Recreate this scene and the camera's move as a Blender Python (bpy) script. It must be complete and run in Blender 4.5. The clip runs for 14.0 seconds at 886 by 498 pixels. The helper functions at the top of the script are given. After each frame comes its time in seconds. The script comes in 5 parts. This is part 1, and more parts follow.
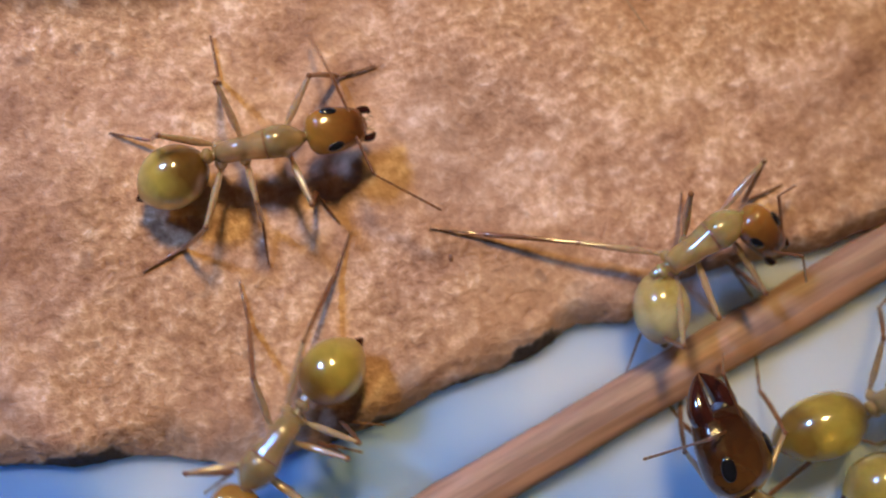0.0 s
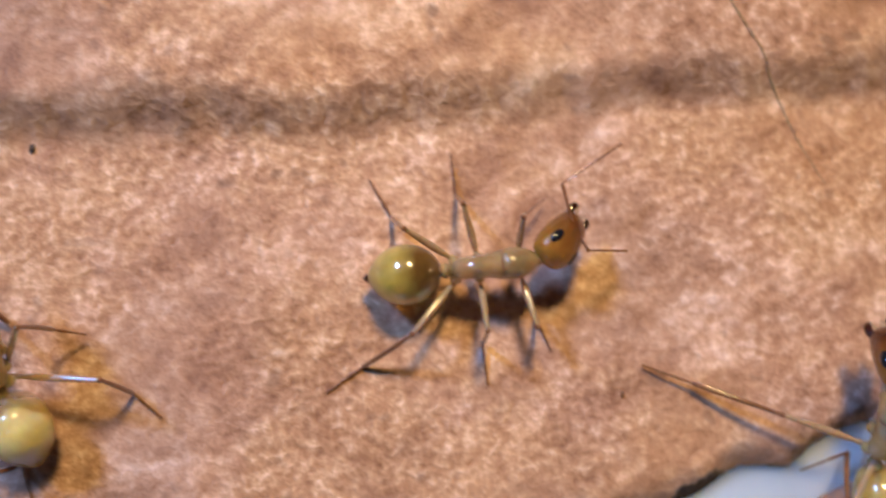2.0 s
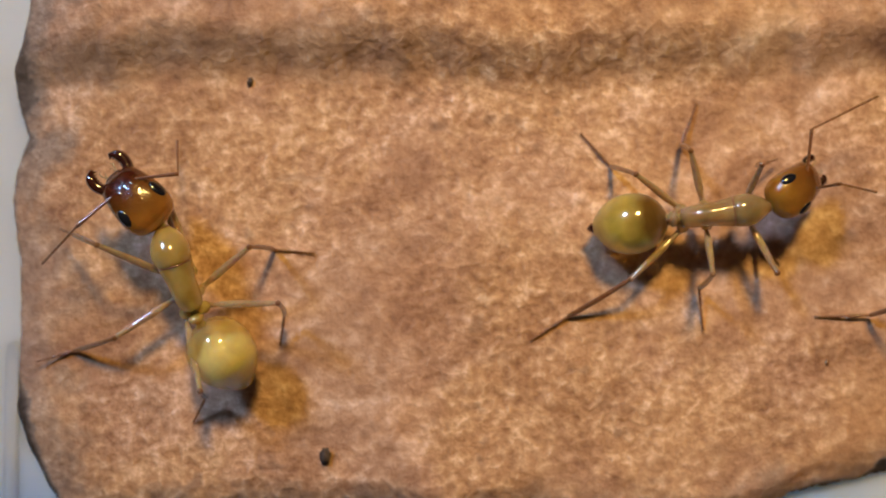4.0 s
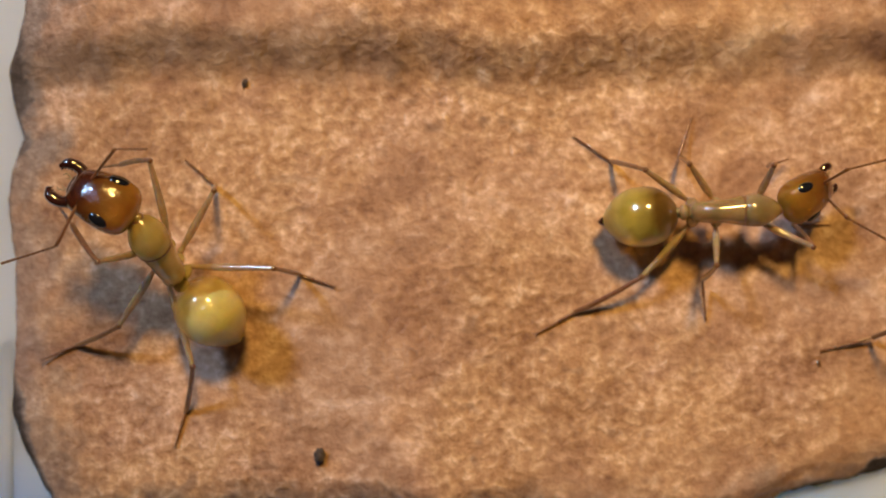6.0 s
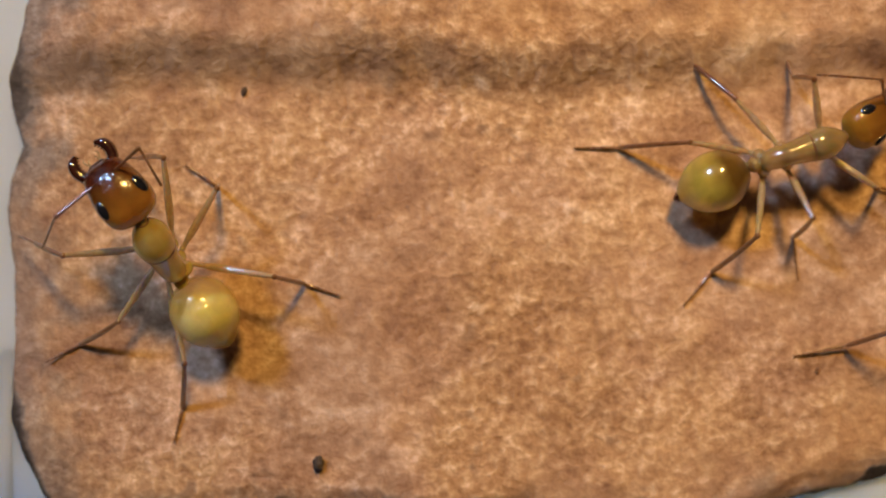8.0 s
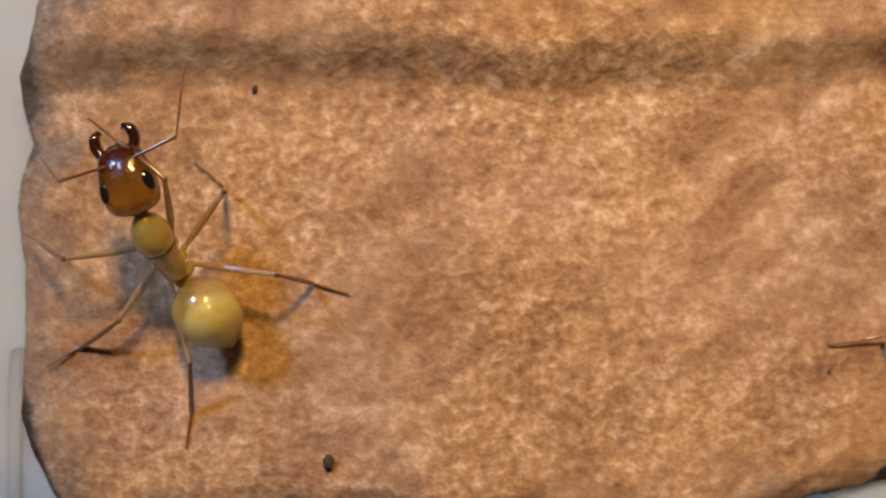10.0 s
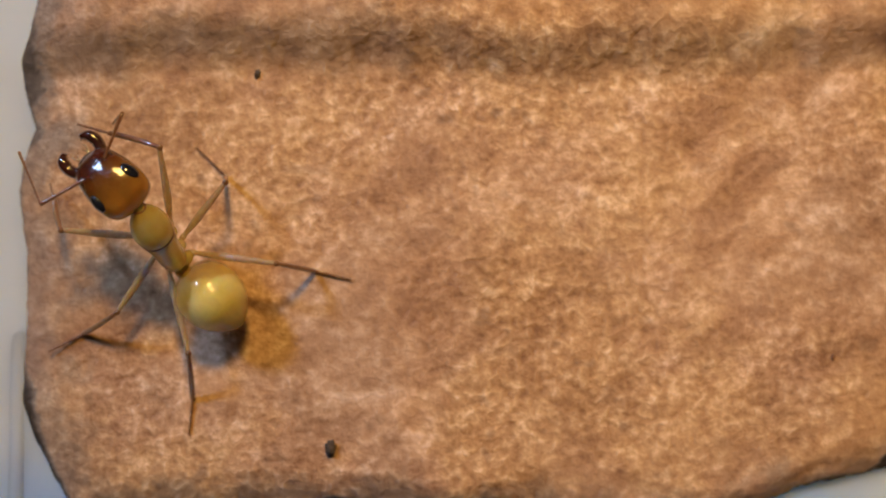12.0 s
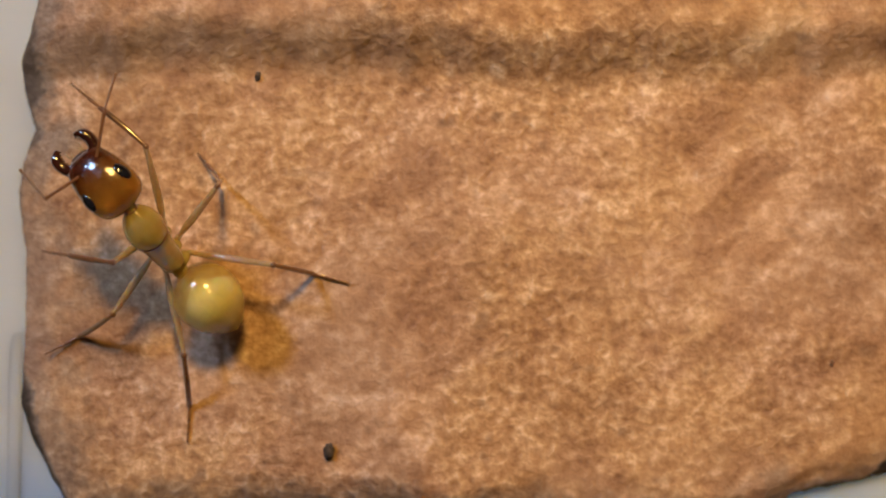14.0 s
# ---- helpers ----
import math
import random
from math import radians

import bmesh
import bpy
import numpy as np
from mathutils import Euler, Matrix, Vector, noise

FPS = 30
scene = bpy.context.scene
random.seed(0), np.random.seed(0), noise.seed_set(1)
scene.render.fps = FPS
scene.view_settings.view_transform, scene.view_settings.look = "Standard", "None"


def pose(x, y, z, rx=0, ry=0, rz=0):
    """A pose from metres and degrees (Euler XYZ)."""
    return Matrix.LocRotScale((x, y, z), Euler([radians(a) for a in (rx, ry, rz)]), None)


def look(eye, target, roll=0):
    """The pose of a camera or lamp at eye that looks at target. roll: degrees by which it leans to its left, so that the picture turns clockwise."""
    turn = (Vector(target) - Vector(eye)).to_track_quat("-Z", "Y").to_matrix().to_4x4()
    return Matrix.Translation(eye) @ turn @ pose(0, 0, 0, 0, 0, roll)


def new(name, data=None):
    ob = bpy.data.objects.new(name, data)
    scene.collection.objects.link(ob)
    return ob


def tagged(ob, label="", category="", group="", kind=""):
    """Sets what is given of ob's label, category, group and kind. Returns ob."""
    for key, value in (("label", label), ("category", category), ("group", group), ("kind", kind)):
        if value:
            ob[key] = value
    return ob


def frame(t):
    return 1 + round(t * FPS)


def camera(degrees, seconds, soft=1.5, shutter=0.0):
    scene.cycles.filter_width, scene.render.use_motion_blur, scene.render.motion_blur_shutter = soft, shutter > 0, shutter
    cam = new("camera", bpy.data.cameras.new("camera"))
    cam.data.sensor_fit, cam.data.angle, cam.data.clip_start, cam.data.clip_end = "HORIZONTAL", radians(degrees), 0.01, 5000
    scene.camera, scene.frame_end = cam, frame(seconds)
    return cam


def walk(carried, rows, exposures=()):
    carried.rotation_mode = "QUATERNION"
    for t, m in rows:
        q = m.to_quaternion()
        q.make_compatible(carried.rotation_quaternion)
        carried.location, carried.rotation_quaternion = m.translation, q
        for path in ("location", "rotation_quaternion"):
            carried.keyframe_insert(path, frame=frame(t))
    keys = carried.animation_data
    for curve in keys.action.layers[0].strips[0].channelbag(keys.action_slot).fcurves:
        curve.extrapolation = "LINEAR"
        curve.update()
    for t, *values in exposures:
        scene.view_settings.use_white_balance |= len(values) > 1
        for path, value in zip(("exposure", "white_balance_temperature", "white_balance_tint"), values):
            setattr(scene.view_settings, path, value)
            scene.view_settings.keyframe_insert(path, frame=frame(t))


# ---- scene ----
MM = 0.001

# ---------------------------------------------------------------- camera
CAMERA_WAY = [
    (0.0, 10.436, -3.657, 43.530, 1.32, -5.47, -7.42),
    (0.5, 9.800, -3.790, 43.362, 2.05, -4.87, -7.18),
    (1.0, 8.970, -2.177, 43.893, 2.21, -5.23, -6.46),
    (1.5, 6.645, -1.017, 44.047, 2.38, -4.98, -5.29),
    (2.0, 5.319, 0.357, 44.572, 2.91, -3.92, -4.01),
    (2.5, 3.231, 2.051, 44.945, 2.37, -2.43, -2.58),
    (3.0, 1.657, 1.298, 43.770, 1.41, -1.16, -1.43),
    (3.5, 0.349, -0.051, 43.956, 1.17, -0.43, -0.73),
    (6.0, 0.276, 0.168, 44.230, 0.91, -0.79, -0.59),
    (6.5, 0.338, -0.124, 44.251, 1.37, -0.77, -0.64),
    (7.0, 0.257, -0.008, 44.315, 1.43, -0.93, -0.59),
    (7.5, 0.418, 0.262, 44.327, 1.16, -0.82, -0.61),
    (8.0, 0.314, 0.250, 44.316, 1.18, -0.81, -0.58),
    (10.5, 0.100, 0.168, 44.207, 1.22, -0.49, -0.45),
    (11.0, 0.123, 0.208, 44.215, 1.09, -0.44, -0.40),
    (11.5, 0.005, -0.037, 44.047, 0.88, -0.53, -0.33),
    (12.0, 0.070, -0.240, 44.076, 1.05, -0.48, -0.34),
    (12.5, 0.029, -0.200, 44.074, 0.95, -0.60, -0.29),
    (13.0, 0.065, -0.229, 44.062, 0.98, -0.60, -0.23),
    (13.5, 0.116, -0.143, 44.048, 0.97, -0.50, -0.14),
    (14.0, 0.000, -0.000, 44.044, 0.92, -0.59, -0.00),
]
# seconds, stops, kelvin, tint: the picture turns warmer as it pans off the white tray
PICTURE = [(0.0, -0.34, 4550, 15), (0.5, -0.26, 4550, 15), (1.0, -0.18, 4550, 16), (1.5, -0.17, 4500, 16), (2.5, -0.13, 4550, 18), (3.0, -0.23, 4700, 14), (3.5, -0.43, 5100, 9), (5.0, -0.48, 5600, 9), (7.0, -0.49, 5750, 9), (11.0, -0.53, 5700, 9), (14.0, -0.56, 5950, 10)]
cam = camera(41.0, 14.0, soft=1.8, shutter=0.5)
# a close-up lens, focused a little above the bark
cam.data.dof.use_dof, cam.data.dof.focus_distance, cam.data.dof.aperture_fstop = True, 0.0408, 42.0
walk(cam, [(t, pose(x * MM, y * MM, z * MM, rx, ry, rz)) for t, x, y, z, rx, ry, rz in CAMERA_WAY], exposures=PICTURE)

# ---------------------------------------------------------------- light
world = bpy.data.worlds.new("room_light")
scene.world = world
world.use_nodes = True
bg = world.node_tree.nodes["Background"]
bg.inputs[0].default_value = (1.0, 0.84, 0.66, 1)
bg.inputs[1].default_value = 0.026


def lamp(name, eye, target, radius, beam, watts, colour):
    data = bpy.data.lights.new(name, "SPOT")
    data.spot_size, data.spot_blend, data.shadow_soft_size = radians(beam), 1.0, radius * MM
    data.energy, data.color = watts, colour
    ob = new(name, data)
    ob.matrix_world = look([c * MM for c in eye], [c * MM for c in target])
    return ob


# a warm desk lamp behind the tray, aimed to its right, and a cool lamp at its upper left
lamp("warm_lamp", (30, 192, 266), (11, 9, 0), 26, 20, 6.5, (1.0, 0.575, 0.13))
lamp("cool_lamp", (-165, 160, 200), (-10, -1, 0), 42, 11.5, 9.6, (0.54, 0.71, 1.0))


# ---------------------------------------------------------------- materials
class Nodes:
    """Short hand for a material's node tree."""

    def __init__(self, name):
        self.mat = bpy.data.materials.new(name)
        self.mat.use_nodes = True
        self.tree = self.mat.node_tree
        self.bsdf = self.tree.nodes["Principled BSDF"]
        self.coords = self.tree.nodes.new("ShaderNodeTexCoord")

    def put(self, kind, **settings):
        node = self.tree.nodes.new(kind)
        for key, value in settings.items():
            node.inputs[key].default_value = value
        return node

    def link(self, a, b):
        self.tree.links.new(a, b)

    def noise(self, scale, detail=4, rough=0.55, stretch=None, turn=0, swirl=0.0):
        n = self.put("ShaderNodeTexNoise", Scale=scale, Detail=detail, Roughness=rough, Distortion=swirl)
        m = self.tree.nodes.new("ShaderNodeMapping")
        m.inputs["Scale"].default_value = stretch or (1, 1, 1)
        m.inputs["Rotation"].default_value = (0, 0, radians(turn))
        shift = 1.0 if stretch else 1.0 / scale
        m.inputs["Location"].default_value = (317.37 * shift, 141.71 * shift, 73.13 * shift)
        self.link(self.coords.outputs["Object"], m.inputs["Vector"])
        self.link(m.outputs["Vector"], n.inputs["Vector"])
        return n.outputs["Fac"]

    def streaks(self, long, short, turn, detail=4, rough=0.55, swirl=0.0):
        """Noise drawn out along a line at turn degrees; its features' length and width in metres."""
        m = self.tree.nodes.new("ShaderNodeMapping")
        m.vector_type = "TEXTURE"
        m.inputs["Rotation"].default_value = (0, 0, radians(turn))
        m.inputs["Scale"].default_value = (long, short, short)
        m.inputs["Location"].default_value = (0.137, 0.071, 0.013)
        n = self.put("ShaderNodeTexNoise", Scale=1.0, Detail=detail, Roughness=rough, Distortion=swirl)
        self.link(self.coords.outputs["Object"], m.inputs["Vector"])
        self.link(m.outputs["Vector"], n.inputs["Vector"])
        return n.outputs["Fac"]

    def clods(self, scale, jitter):
        """Rounded lumps of uneven outline: one in their middles, falling to nought between them."""
        wob = self.put("ShaderNodeTexNoise", Scale=scale * 0.9, Detail=3, Roughness=0.6)
        self.link(self.coords.outputs["Object"], wob.inputs["Vector"])
        move = self.tree.nodes.new("ShaderNodeVectorMath")
        move.operation = "MULTIPLY_ADD"
        move.inputs[1].default_value = (jitter, jitter, jitter)
        self.link(wob.outputs["Color"], move.inputs[0])
        self.link(self.coords.outputs["Object"], move.inputs[2])
        cell = self.put("ShaderNodeTexVoronoi", Scale=scale)
        cell.feature = "SMOOTH_F1"
        cell.inputs["Smoothness"].default_value = 0.6
        self.link(move.outputs[0], cell.inputs["Vector"])
        return self.ramp(cell.outputs["Distance"], [(0.1, (0.72, 0.72, 0.72)), (0.45, (0.5, 0.5, 0.5)), (0.8, (0.3, 0.3, 0.3))])

    def ramp(self, fac, stops):
        r = self.tree.nodes.new("ShaderNodeValToRGB")
        el = r.color_ramp.elements
        while len(el) < len(stops):
            el.new(0.5)
        for e, (p, c) in zip(el, stops):
            e.position, e.color = p, (*c, 1)
        self.link(fac, r.inputs["Fac"])
        return r.outputs["Color"]

    def mix(self, fac, a, b, mode="MIX"):
        m = self.tree.nodes.new("ShaderNodeMix")
        m.data_type, m.blend_type = "RGBA", mode
        for value, slot in ((fac, 0), (a, 6), (b, 7)):
            if isinstance(value, (int, float)):
                m.inputs[slot].default_value = value
            elif isinstance(value, tuple):
                m.inputs[slot].default_value = (*value, 1)
            else:
                self.link(value, m.inputs[slot])
        return m.outputs[2]

    def bump(self, height, distance, strength=1.0):
        b = self.put("ShaderNodeBump", Strength=strength, Distance=distance)
        self.link(height, b.inputs["Height"])
        self.link(b.outputs["Normal"], self.bsdf.inputs["Normal"])

    def base(self, colour):
        if isinstance(colour, tuple):
            self.bsdf.inputs["Base Color"].default_value = (*colour, 1)
        else:
            self.link(colour, self.bsdf.inputs["Base Color"])

    def set(self, **values):
        for key, value in values.items():
            self.bsdf.inputs[key.replace("_", " ")].default_value = value
        return self


def slab_material():
    """Orange-brown bark: flakes and slanting fibres, small pits, broad stains, and shade painted grey on its margin and
    ledge face.
    """
    n = Nodes("bark_with_shade")
    big = n.noise(95, 5, 0.6)
    stains = n.noise(330, 4, 0.6, None, 0, 0.3)
    flakes = n.mix(0.55, n.noise(880, 3, 0.55, None, 0, 0.2), n.clods(1500, 0.0004))
    fibres = n.streaks(0.0013, 0.0006, 36, 3, 0.55, 0.15)
    grain = n.noise(2900, 3, 0.65)
    broad = n.streaks(0.0058, 0.0024, 33, 4, 0.6, 0.4)
    pits = n.noise(1050, 1, 0.5, None, 0, 0.1)
    patch = n.ramp(n.noise(140, 3), [(0.42, (0.06, 0.06, 0.06)), (0.62, (0.5, 0.5, 0.5))])
    soft = n.mix(0.6, stains, broad)
    calm = n.ramp(n.noise(120, 3), [(0.40, (0.52, 0.52, 0.52)), (0.56, (1.0, 1.0, 1.0))])
    fac = n.mix(calm, soft, n.mix(0.40, n.mix(0.32, n.mix(patch, flakes, fibres), soft), grain))
    base = n.ramp(fac, [(0.385, (0.29, 0.155, 0.082)), (0.45, (0.45, 0.27, 0.148)), (0.505, (0.57, 0.37, 0.218)), (0.55, (0.715, 0.505, 0.33)), (0.612, (0.97, 0.79, 0.62))])
    tint = n.ramp(big, [(0.38, (0.80, 0.75, 0.86)), (0.47, (1.0, 0.92, 0.97)), (0.54, (1.0, 0.92, 0.82)), (0.63, (0.94, 0.80, 0.62))])
    col = n.mix(0.75, base, tint, "MULTIPLY")
    col = n.mix(0.8, col, n.ramp(broad, [(0.36, (0.80, 0.77, 0.78)), (0.48, (0.98, 0.98, 0.98)), (0.64, (1.0, 1.0, 1.0))]), "MULTIPLY")
    worn = n.ramp(n.noise(170, 3), [(0.42, (0, 0, 0)), (0.62, (1, 1, 1))])
    dark = n.mix(worn, (0.0, 0.0, 0.0), n.ramp(pits, [(0.27, (0.75, 0.75, 0.75)), (0.38, (0, 0, 0))]))
    col = n.mix(dark, col, (0.25, 0.145, 0.09))
    shade_rim = n.tree.nodes.new("ShaderNodeAttribute")
    shade_rim.attribute_name = "grey_shade_rim"
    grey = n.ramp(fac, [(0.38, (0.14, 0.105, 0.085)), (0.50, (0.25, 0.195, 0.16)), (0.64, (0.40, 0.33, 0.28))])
    col = n.mix(n.ramp(shade_rim.outputs["Fac"], [(0.0, (0, 0, 0)), (0.5, (1, 1, 1))]), col, grey)
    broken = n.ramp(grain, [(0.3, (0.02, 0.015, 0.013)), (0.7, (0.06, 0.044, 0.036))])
    n.base(n.mix(n.ramp(shade_rim.outputs["Fac"], [(0.5, (0, 0, 0)), (1.0, (1, 1, 1))]), col, broken))
    n.set(Roughness=0.6, Specular_IOR_Level=0.35)
    n.bump(n.mix(0.4, fac, grain), 0.00036, 0.62)
    return n.mat


def bark_edge_material():
    n = Nodes("dark_broken_bark")
    n.base(n.ramp(n.noise(900, 5), [(0.3, (0.03, 0.022, 0.02)), (0.6, (0.11, 0.08, 0.065)), (0.8, (0.24, 0.18, 0.15))]))
    n.set(Roughness=0.9)
    n.bump(n.noise(1800, 5), 0.0003)
    return n.mat


def plastic_material():
    n = Nodes("white_plastic_blue_lit")
    # bluish light on the tray, painted into its colour, fading to white sideways
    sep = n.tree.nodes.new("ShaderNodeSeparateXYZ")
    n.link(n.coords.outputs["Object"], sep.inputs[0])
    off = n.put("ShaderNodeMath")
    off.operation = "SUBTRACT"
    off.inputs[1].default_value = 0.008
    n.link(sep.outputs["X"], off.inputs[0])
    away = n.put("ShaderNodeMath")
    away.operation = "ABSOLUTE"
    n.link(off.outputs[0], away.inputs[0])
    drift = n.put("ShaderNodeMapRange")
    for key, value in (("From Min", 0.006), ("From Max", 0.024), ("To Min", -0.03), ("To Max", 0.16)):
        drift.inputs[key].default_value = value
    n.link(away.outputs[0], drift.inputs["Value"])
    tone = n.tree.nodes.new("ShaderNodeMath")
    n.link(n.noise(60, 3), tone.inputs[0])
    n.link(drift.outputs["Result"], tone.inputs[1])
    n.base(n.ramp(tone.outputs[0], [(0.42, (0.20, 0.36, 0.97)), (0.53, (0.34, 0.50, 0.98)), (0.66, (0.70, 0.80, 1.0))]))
    n.set(Roughness=0.32, Specular_IOR_Level=0.5, Subsurface_Weight=0.85, Subsurface_Scale=0.0035)
    n.bsdf.inputs["Subsurface Radius"].default_value = (1.0, 1.0, 1.0)
    n.bump(n.noise(260, 4), 0.0001, 0.25)
    return n.mat


def wood_material(name, tone):
    n = Nodes(name)
    fibres = n.noise(1.0, 6, 0.6, (90, 1500, 1500))
    fine = n.noise(1.0, 5, 0.6, (300, 5200, 5200))
    col = n.ramp(fibres, [(p, tuple(c * k for c in tone)) for p, k in ((0.3, 0.45), (0.46, 0.74), (0.58, 0.98), (0.72, 1.25))])
    n.base(n.mix(0.35, col, n.ramp(fine, [(0.35, (0.55, 0.5, 0.48)), (0.6, (1.1, 1.05, 1.0))]), "MULTIPLY"))
    n.set(Roughness=0.5, Specular_IOR_Level=0.4, Subsurface_Weight=0.15, Subsurface_Scale=0.0004)
    n.bump(n.mix(0.4, fibres, fine), 0.00008, 0.5)
    return n.mat


def cuticle(name, stops, rough=0.2, sub=0.55, scale=0.0005, noise_scale=2500, clear=0.0):
    """Glossy, slightly translucent insect shell; stops colour it along its noise."""
    n = Nodes(name)
    n.base(n.ramp(n.noise(noise_scale, 4), stops))
    n.set(Roughness=rough, Specular_IOR_Level=0.55, Subsurface_Weight=sub, Subsurface_Scale=scale, Coat_Weight=1.0, Coat_Roughness=0.09, Coat_IOR=1.8, Transmission_Weight=clear, IOR=1.4)
    n.bsdf.inputs["Subsurface Radius"].default_value = (1.0, 0.6, 0.2)
    n.bump(n.noise(9000, 3), 0.00001, 0.25)
    return n.mat


def head_material(name, rear, front, length, sub=0.5):
    """Head shell: amber behind, darker and redder towards the jaws."""
    n = Nodes(name)
    sep = n.tree.nodes.new("ShaderNodeSeparateXYZ")
    n.link(n.coords.outputs["Object"], sep.inputs[0])
    along = n.put("ShaderNodeMapRange")
    along.inputs["From Max"].default_value = length * MM
    n.link(sep.outputs["X"], along.inputs["Value"])
    col = n.ramp(along.outputs["Result"], [(0.1, rear), (0.52, tuple(0.4 * a + 0.6 * b for a, b in zip(rear, front))), (0.82, front)])
    n.base(n.mix(0.5, col, n.ramp(n.noise(1500, 4), [(0.35, (0.65, 0.6, 0.5)), (0.65, (1.15, 1.15, 1.1))]), "MULTIPLY"))
    n.set(Roughness=0.22, Specular_IOR_Level=0.5, Subsurface_Weight=sub, Subsurface_Scale=0.0005, Coat_Weight=1.0, Coat_Roughness=0.07, Coat_IOR=1.6, Transmission_Weight=0.45, IOR=1.38)
    n.bsdf.inputs["Subsurface Radius"].default_value = (1.0, 0.5, 0.15)
    n.bump(n.noise(1900, 4, 0.6, None, 0, 0.4), 0.00008, 0.6)
    n.link(n.bsdf.inputs["Normal"].links[0].from_socket, n.bsdf.inputs["Coat Normal"])
    return n.mat


def gaster_material(name, front, rear, tip, length, edge=0.3, clear=0.5, alpha=1.0, depth=0.0006):
    """Shell of the hind body: darker where the crop shows through in front, paler behind."""
    n = Nodes(name)
    sep = n.tree.nodes.new("ShaderNodeSeparateXYZ")
    n.link(n.coords.outputs["Object"], sep.inputs[0])
    along = n.put("ShaderNodeMapRange")
    along.inputs["From Min"].default_value, along.inputs["From Max"].default_value = 0.0, -length * MM
    n.link(sep.outputs["X"], along.inputs["Value"])
    wob = n.tree.nodes.new("ShaderNodeMath")
    wob.operation = "MULTIPLY_ADD"
    n.link(n.noise(700, 3), wob.inputs[0])
    wob.inputs[1].default_value = 0.25
    n.link(along.outputs["Result"], wob.inputs[2])
    col = n.ramp(wob.outputs[0], [(edge, front), (edge + 0.24, rear), (0.88, rear), (1.0, tip)])
    n.base(n.mix(0.5, col, n.ramp(n.noise(1500, 4, 0.55, None, 0, 0.6), [(0.35, (0.66, 0.62, 0.46)), (0.62, (1.12, 1.12, 1.1))]), "MULTIPLY"))
    n.set(Roughness=0.3, Specular_IOR_Level=0.5, Subsurface_Weight=0.75, Subsurface_Scale=depth, Coat_Weight=1.0, Coat_Roughness=0.08, Coat_IOR=2.1, Transmission_Weight=clear, Alpha=alpha, IOR=1.34)
    n.bsdf.inputs["Subsurface Radius"].default_value = (1.0, 0.75, 0.25)
    n.bump(n.noise(7000, 3), 0.00001, 0.3)
    return n.mat


SLAB, EDGE, PLASTIC, WOOD = slab_material(), bark_edge_material(), plastic_material(), wood_material("cane_skin", (0.43, 0.265, 0.185))
WOOD_FACE = wood_material("cane_split", (0.50, 0.285, 0.155))
HEAD_AMBER = head_material("amber_head", (0.52, 0.25, 0.028), (0.11, 0.024, 0.005), 2.3)
HEAD_OLIVE = head_material("olive_amber_head", (0.52, 0.28, 0.03), (0.20, 0.07, 0.01), 2.1)
HEAD_DARK = head_material("dark_brown_head", (0.19, 0.08, 0.01), (0.05, 0.014, 0.005), 3.6, 0.35)
TRUNK_PALE = cuticle("pale_trunk", [(0.3, (0.54, 0.39, 0.09)), (0.7, (0.76, 0.60, 0.20))], rough=0.16, sub=0.6, scale=0.0007, noise_scale=1100, clear=0.45)
TRUNK_TAN = cuticle("tan_trunk", [(0.3, (0.47, 0.33, 0.13)), (0.7, (0.70, 0.55, 0.28))], rough=0.16, sub=0.5, scale=0.0005, noise_scale=1100, clear=0.6)
TRUNK_CLEAR = cuticle("clear_trunk", [(0.3, (0.62, 0.47, 0.15)), (0.7, (0.84, 0.70, 0.33))], rough=0.14, sub=0.8, scale=0.0009, noise_scale=1400, clear=0.6)
GASTER_PALE = gaster_material("pale_gaster", (0.46, 0.31, 0.03), (0.68, 0.52, 0.06), (0.58, 0.43, 0.05), 3.0, 0.22, 0.0, 0.38, 0.0005)
GASTER_OLIVE = gaster_material("olive_gaster", (0.20, 0.11, 0.01), (0.72, 0.58, 0.09), (0.56, 0.43, 0.06), 2.9, 0.40, 0.4)
GASTER_CREAM = gaster_material("cream_gaster", (0.62, 0.50, 0.15), (0.88, 0.76, 0.30), (0.62, 0.49, 0.12), 2.6, 0.3, 0.0, 0.68)
GASTER_GOLD = gaster_material("golden_gaster", (0.26, 0.15, 0.015), (0.70, 0.55, 0.06), (0.34, 0.22, 0.02), 3.3)
# what shows through the pale ant's shell
FILLING = cuticle("cream_filling", [(0.3, (0.95, 0.84, 0.28)), (0.62, (1.0, 0.95, 0.50))], rough=0.3, sub=0.4, scale=0.0006, noise_scale=900)
FEMUR = cuticle("pale_leg", [(0.3, (0.50, 0.36, 0.21)), (0.7, (0.72, 0.56, 0.36))], rough=0.2, clear=0.42)
FOOT = cuticle("brown_foot", [(0.3, (0.15, 0.07, 0.03)), (0.7, (0.25, 0.125, 0.06))], rough=0.4, sub=0.3)
TIBIA = cuticle("brown_leg", [(0.3, (0.13, 0.055, 0.02)), (0.7, (0.25, 0.12, 0.05))], rough=0.28, sub=0.3)
JAW = cuticle("dark_jaw", [(0.3, (0.022, 0.006, 0.004)), (0.7, (0.06, 0.013, 0.005))], rough=0.15, sub=0.0)
EYE = cuticle("black_eye", [(0.3, (0.006, 0.006, 0.008)), (0.7, (0.012, 0.012, 0.016))], rough=0.12, sub=0.0)


# ---------------------------------------------------------------- mesh helpers
def smooth(bm):
    for f in bm.faces:
        f.smooth = True
    return bm


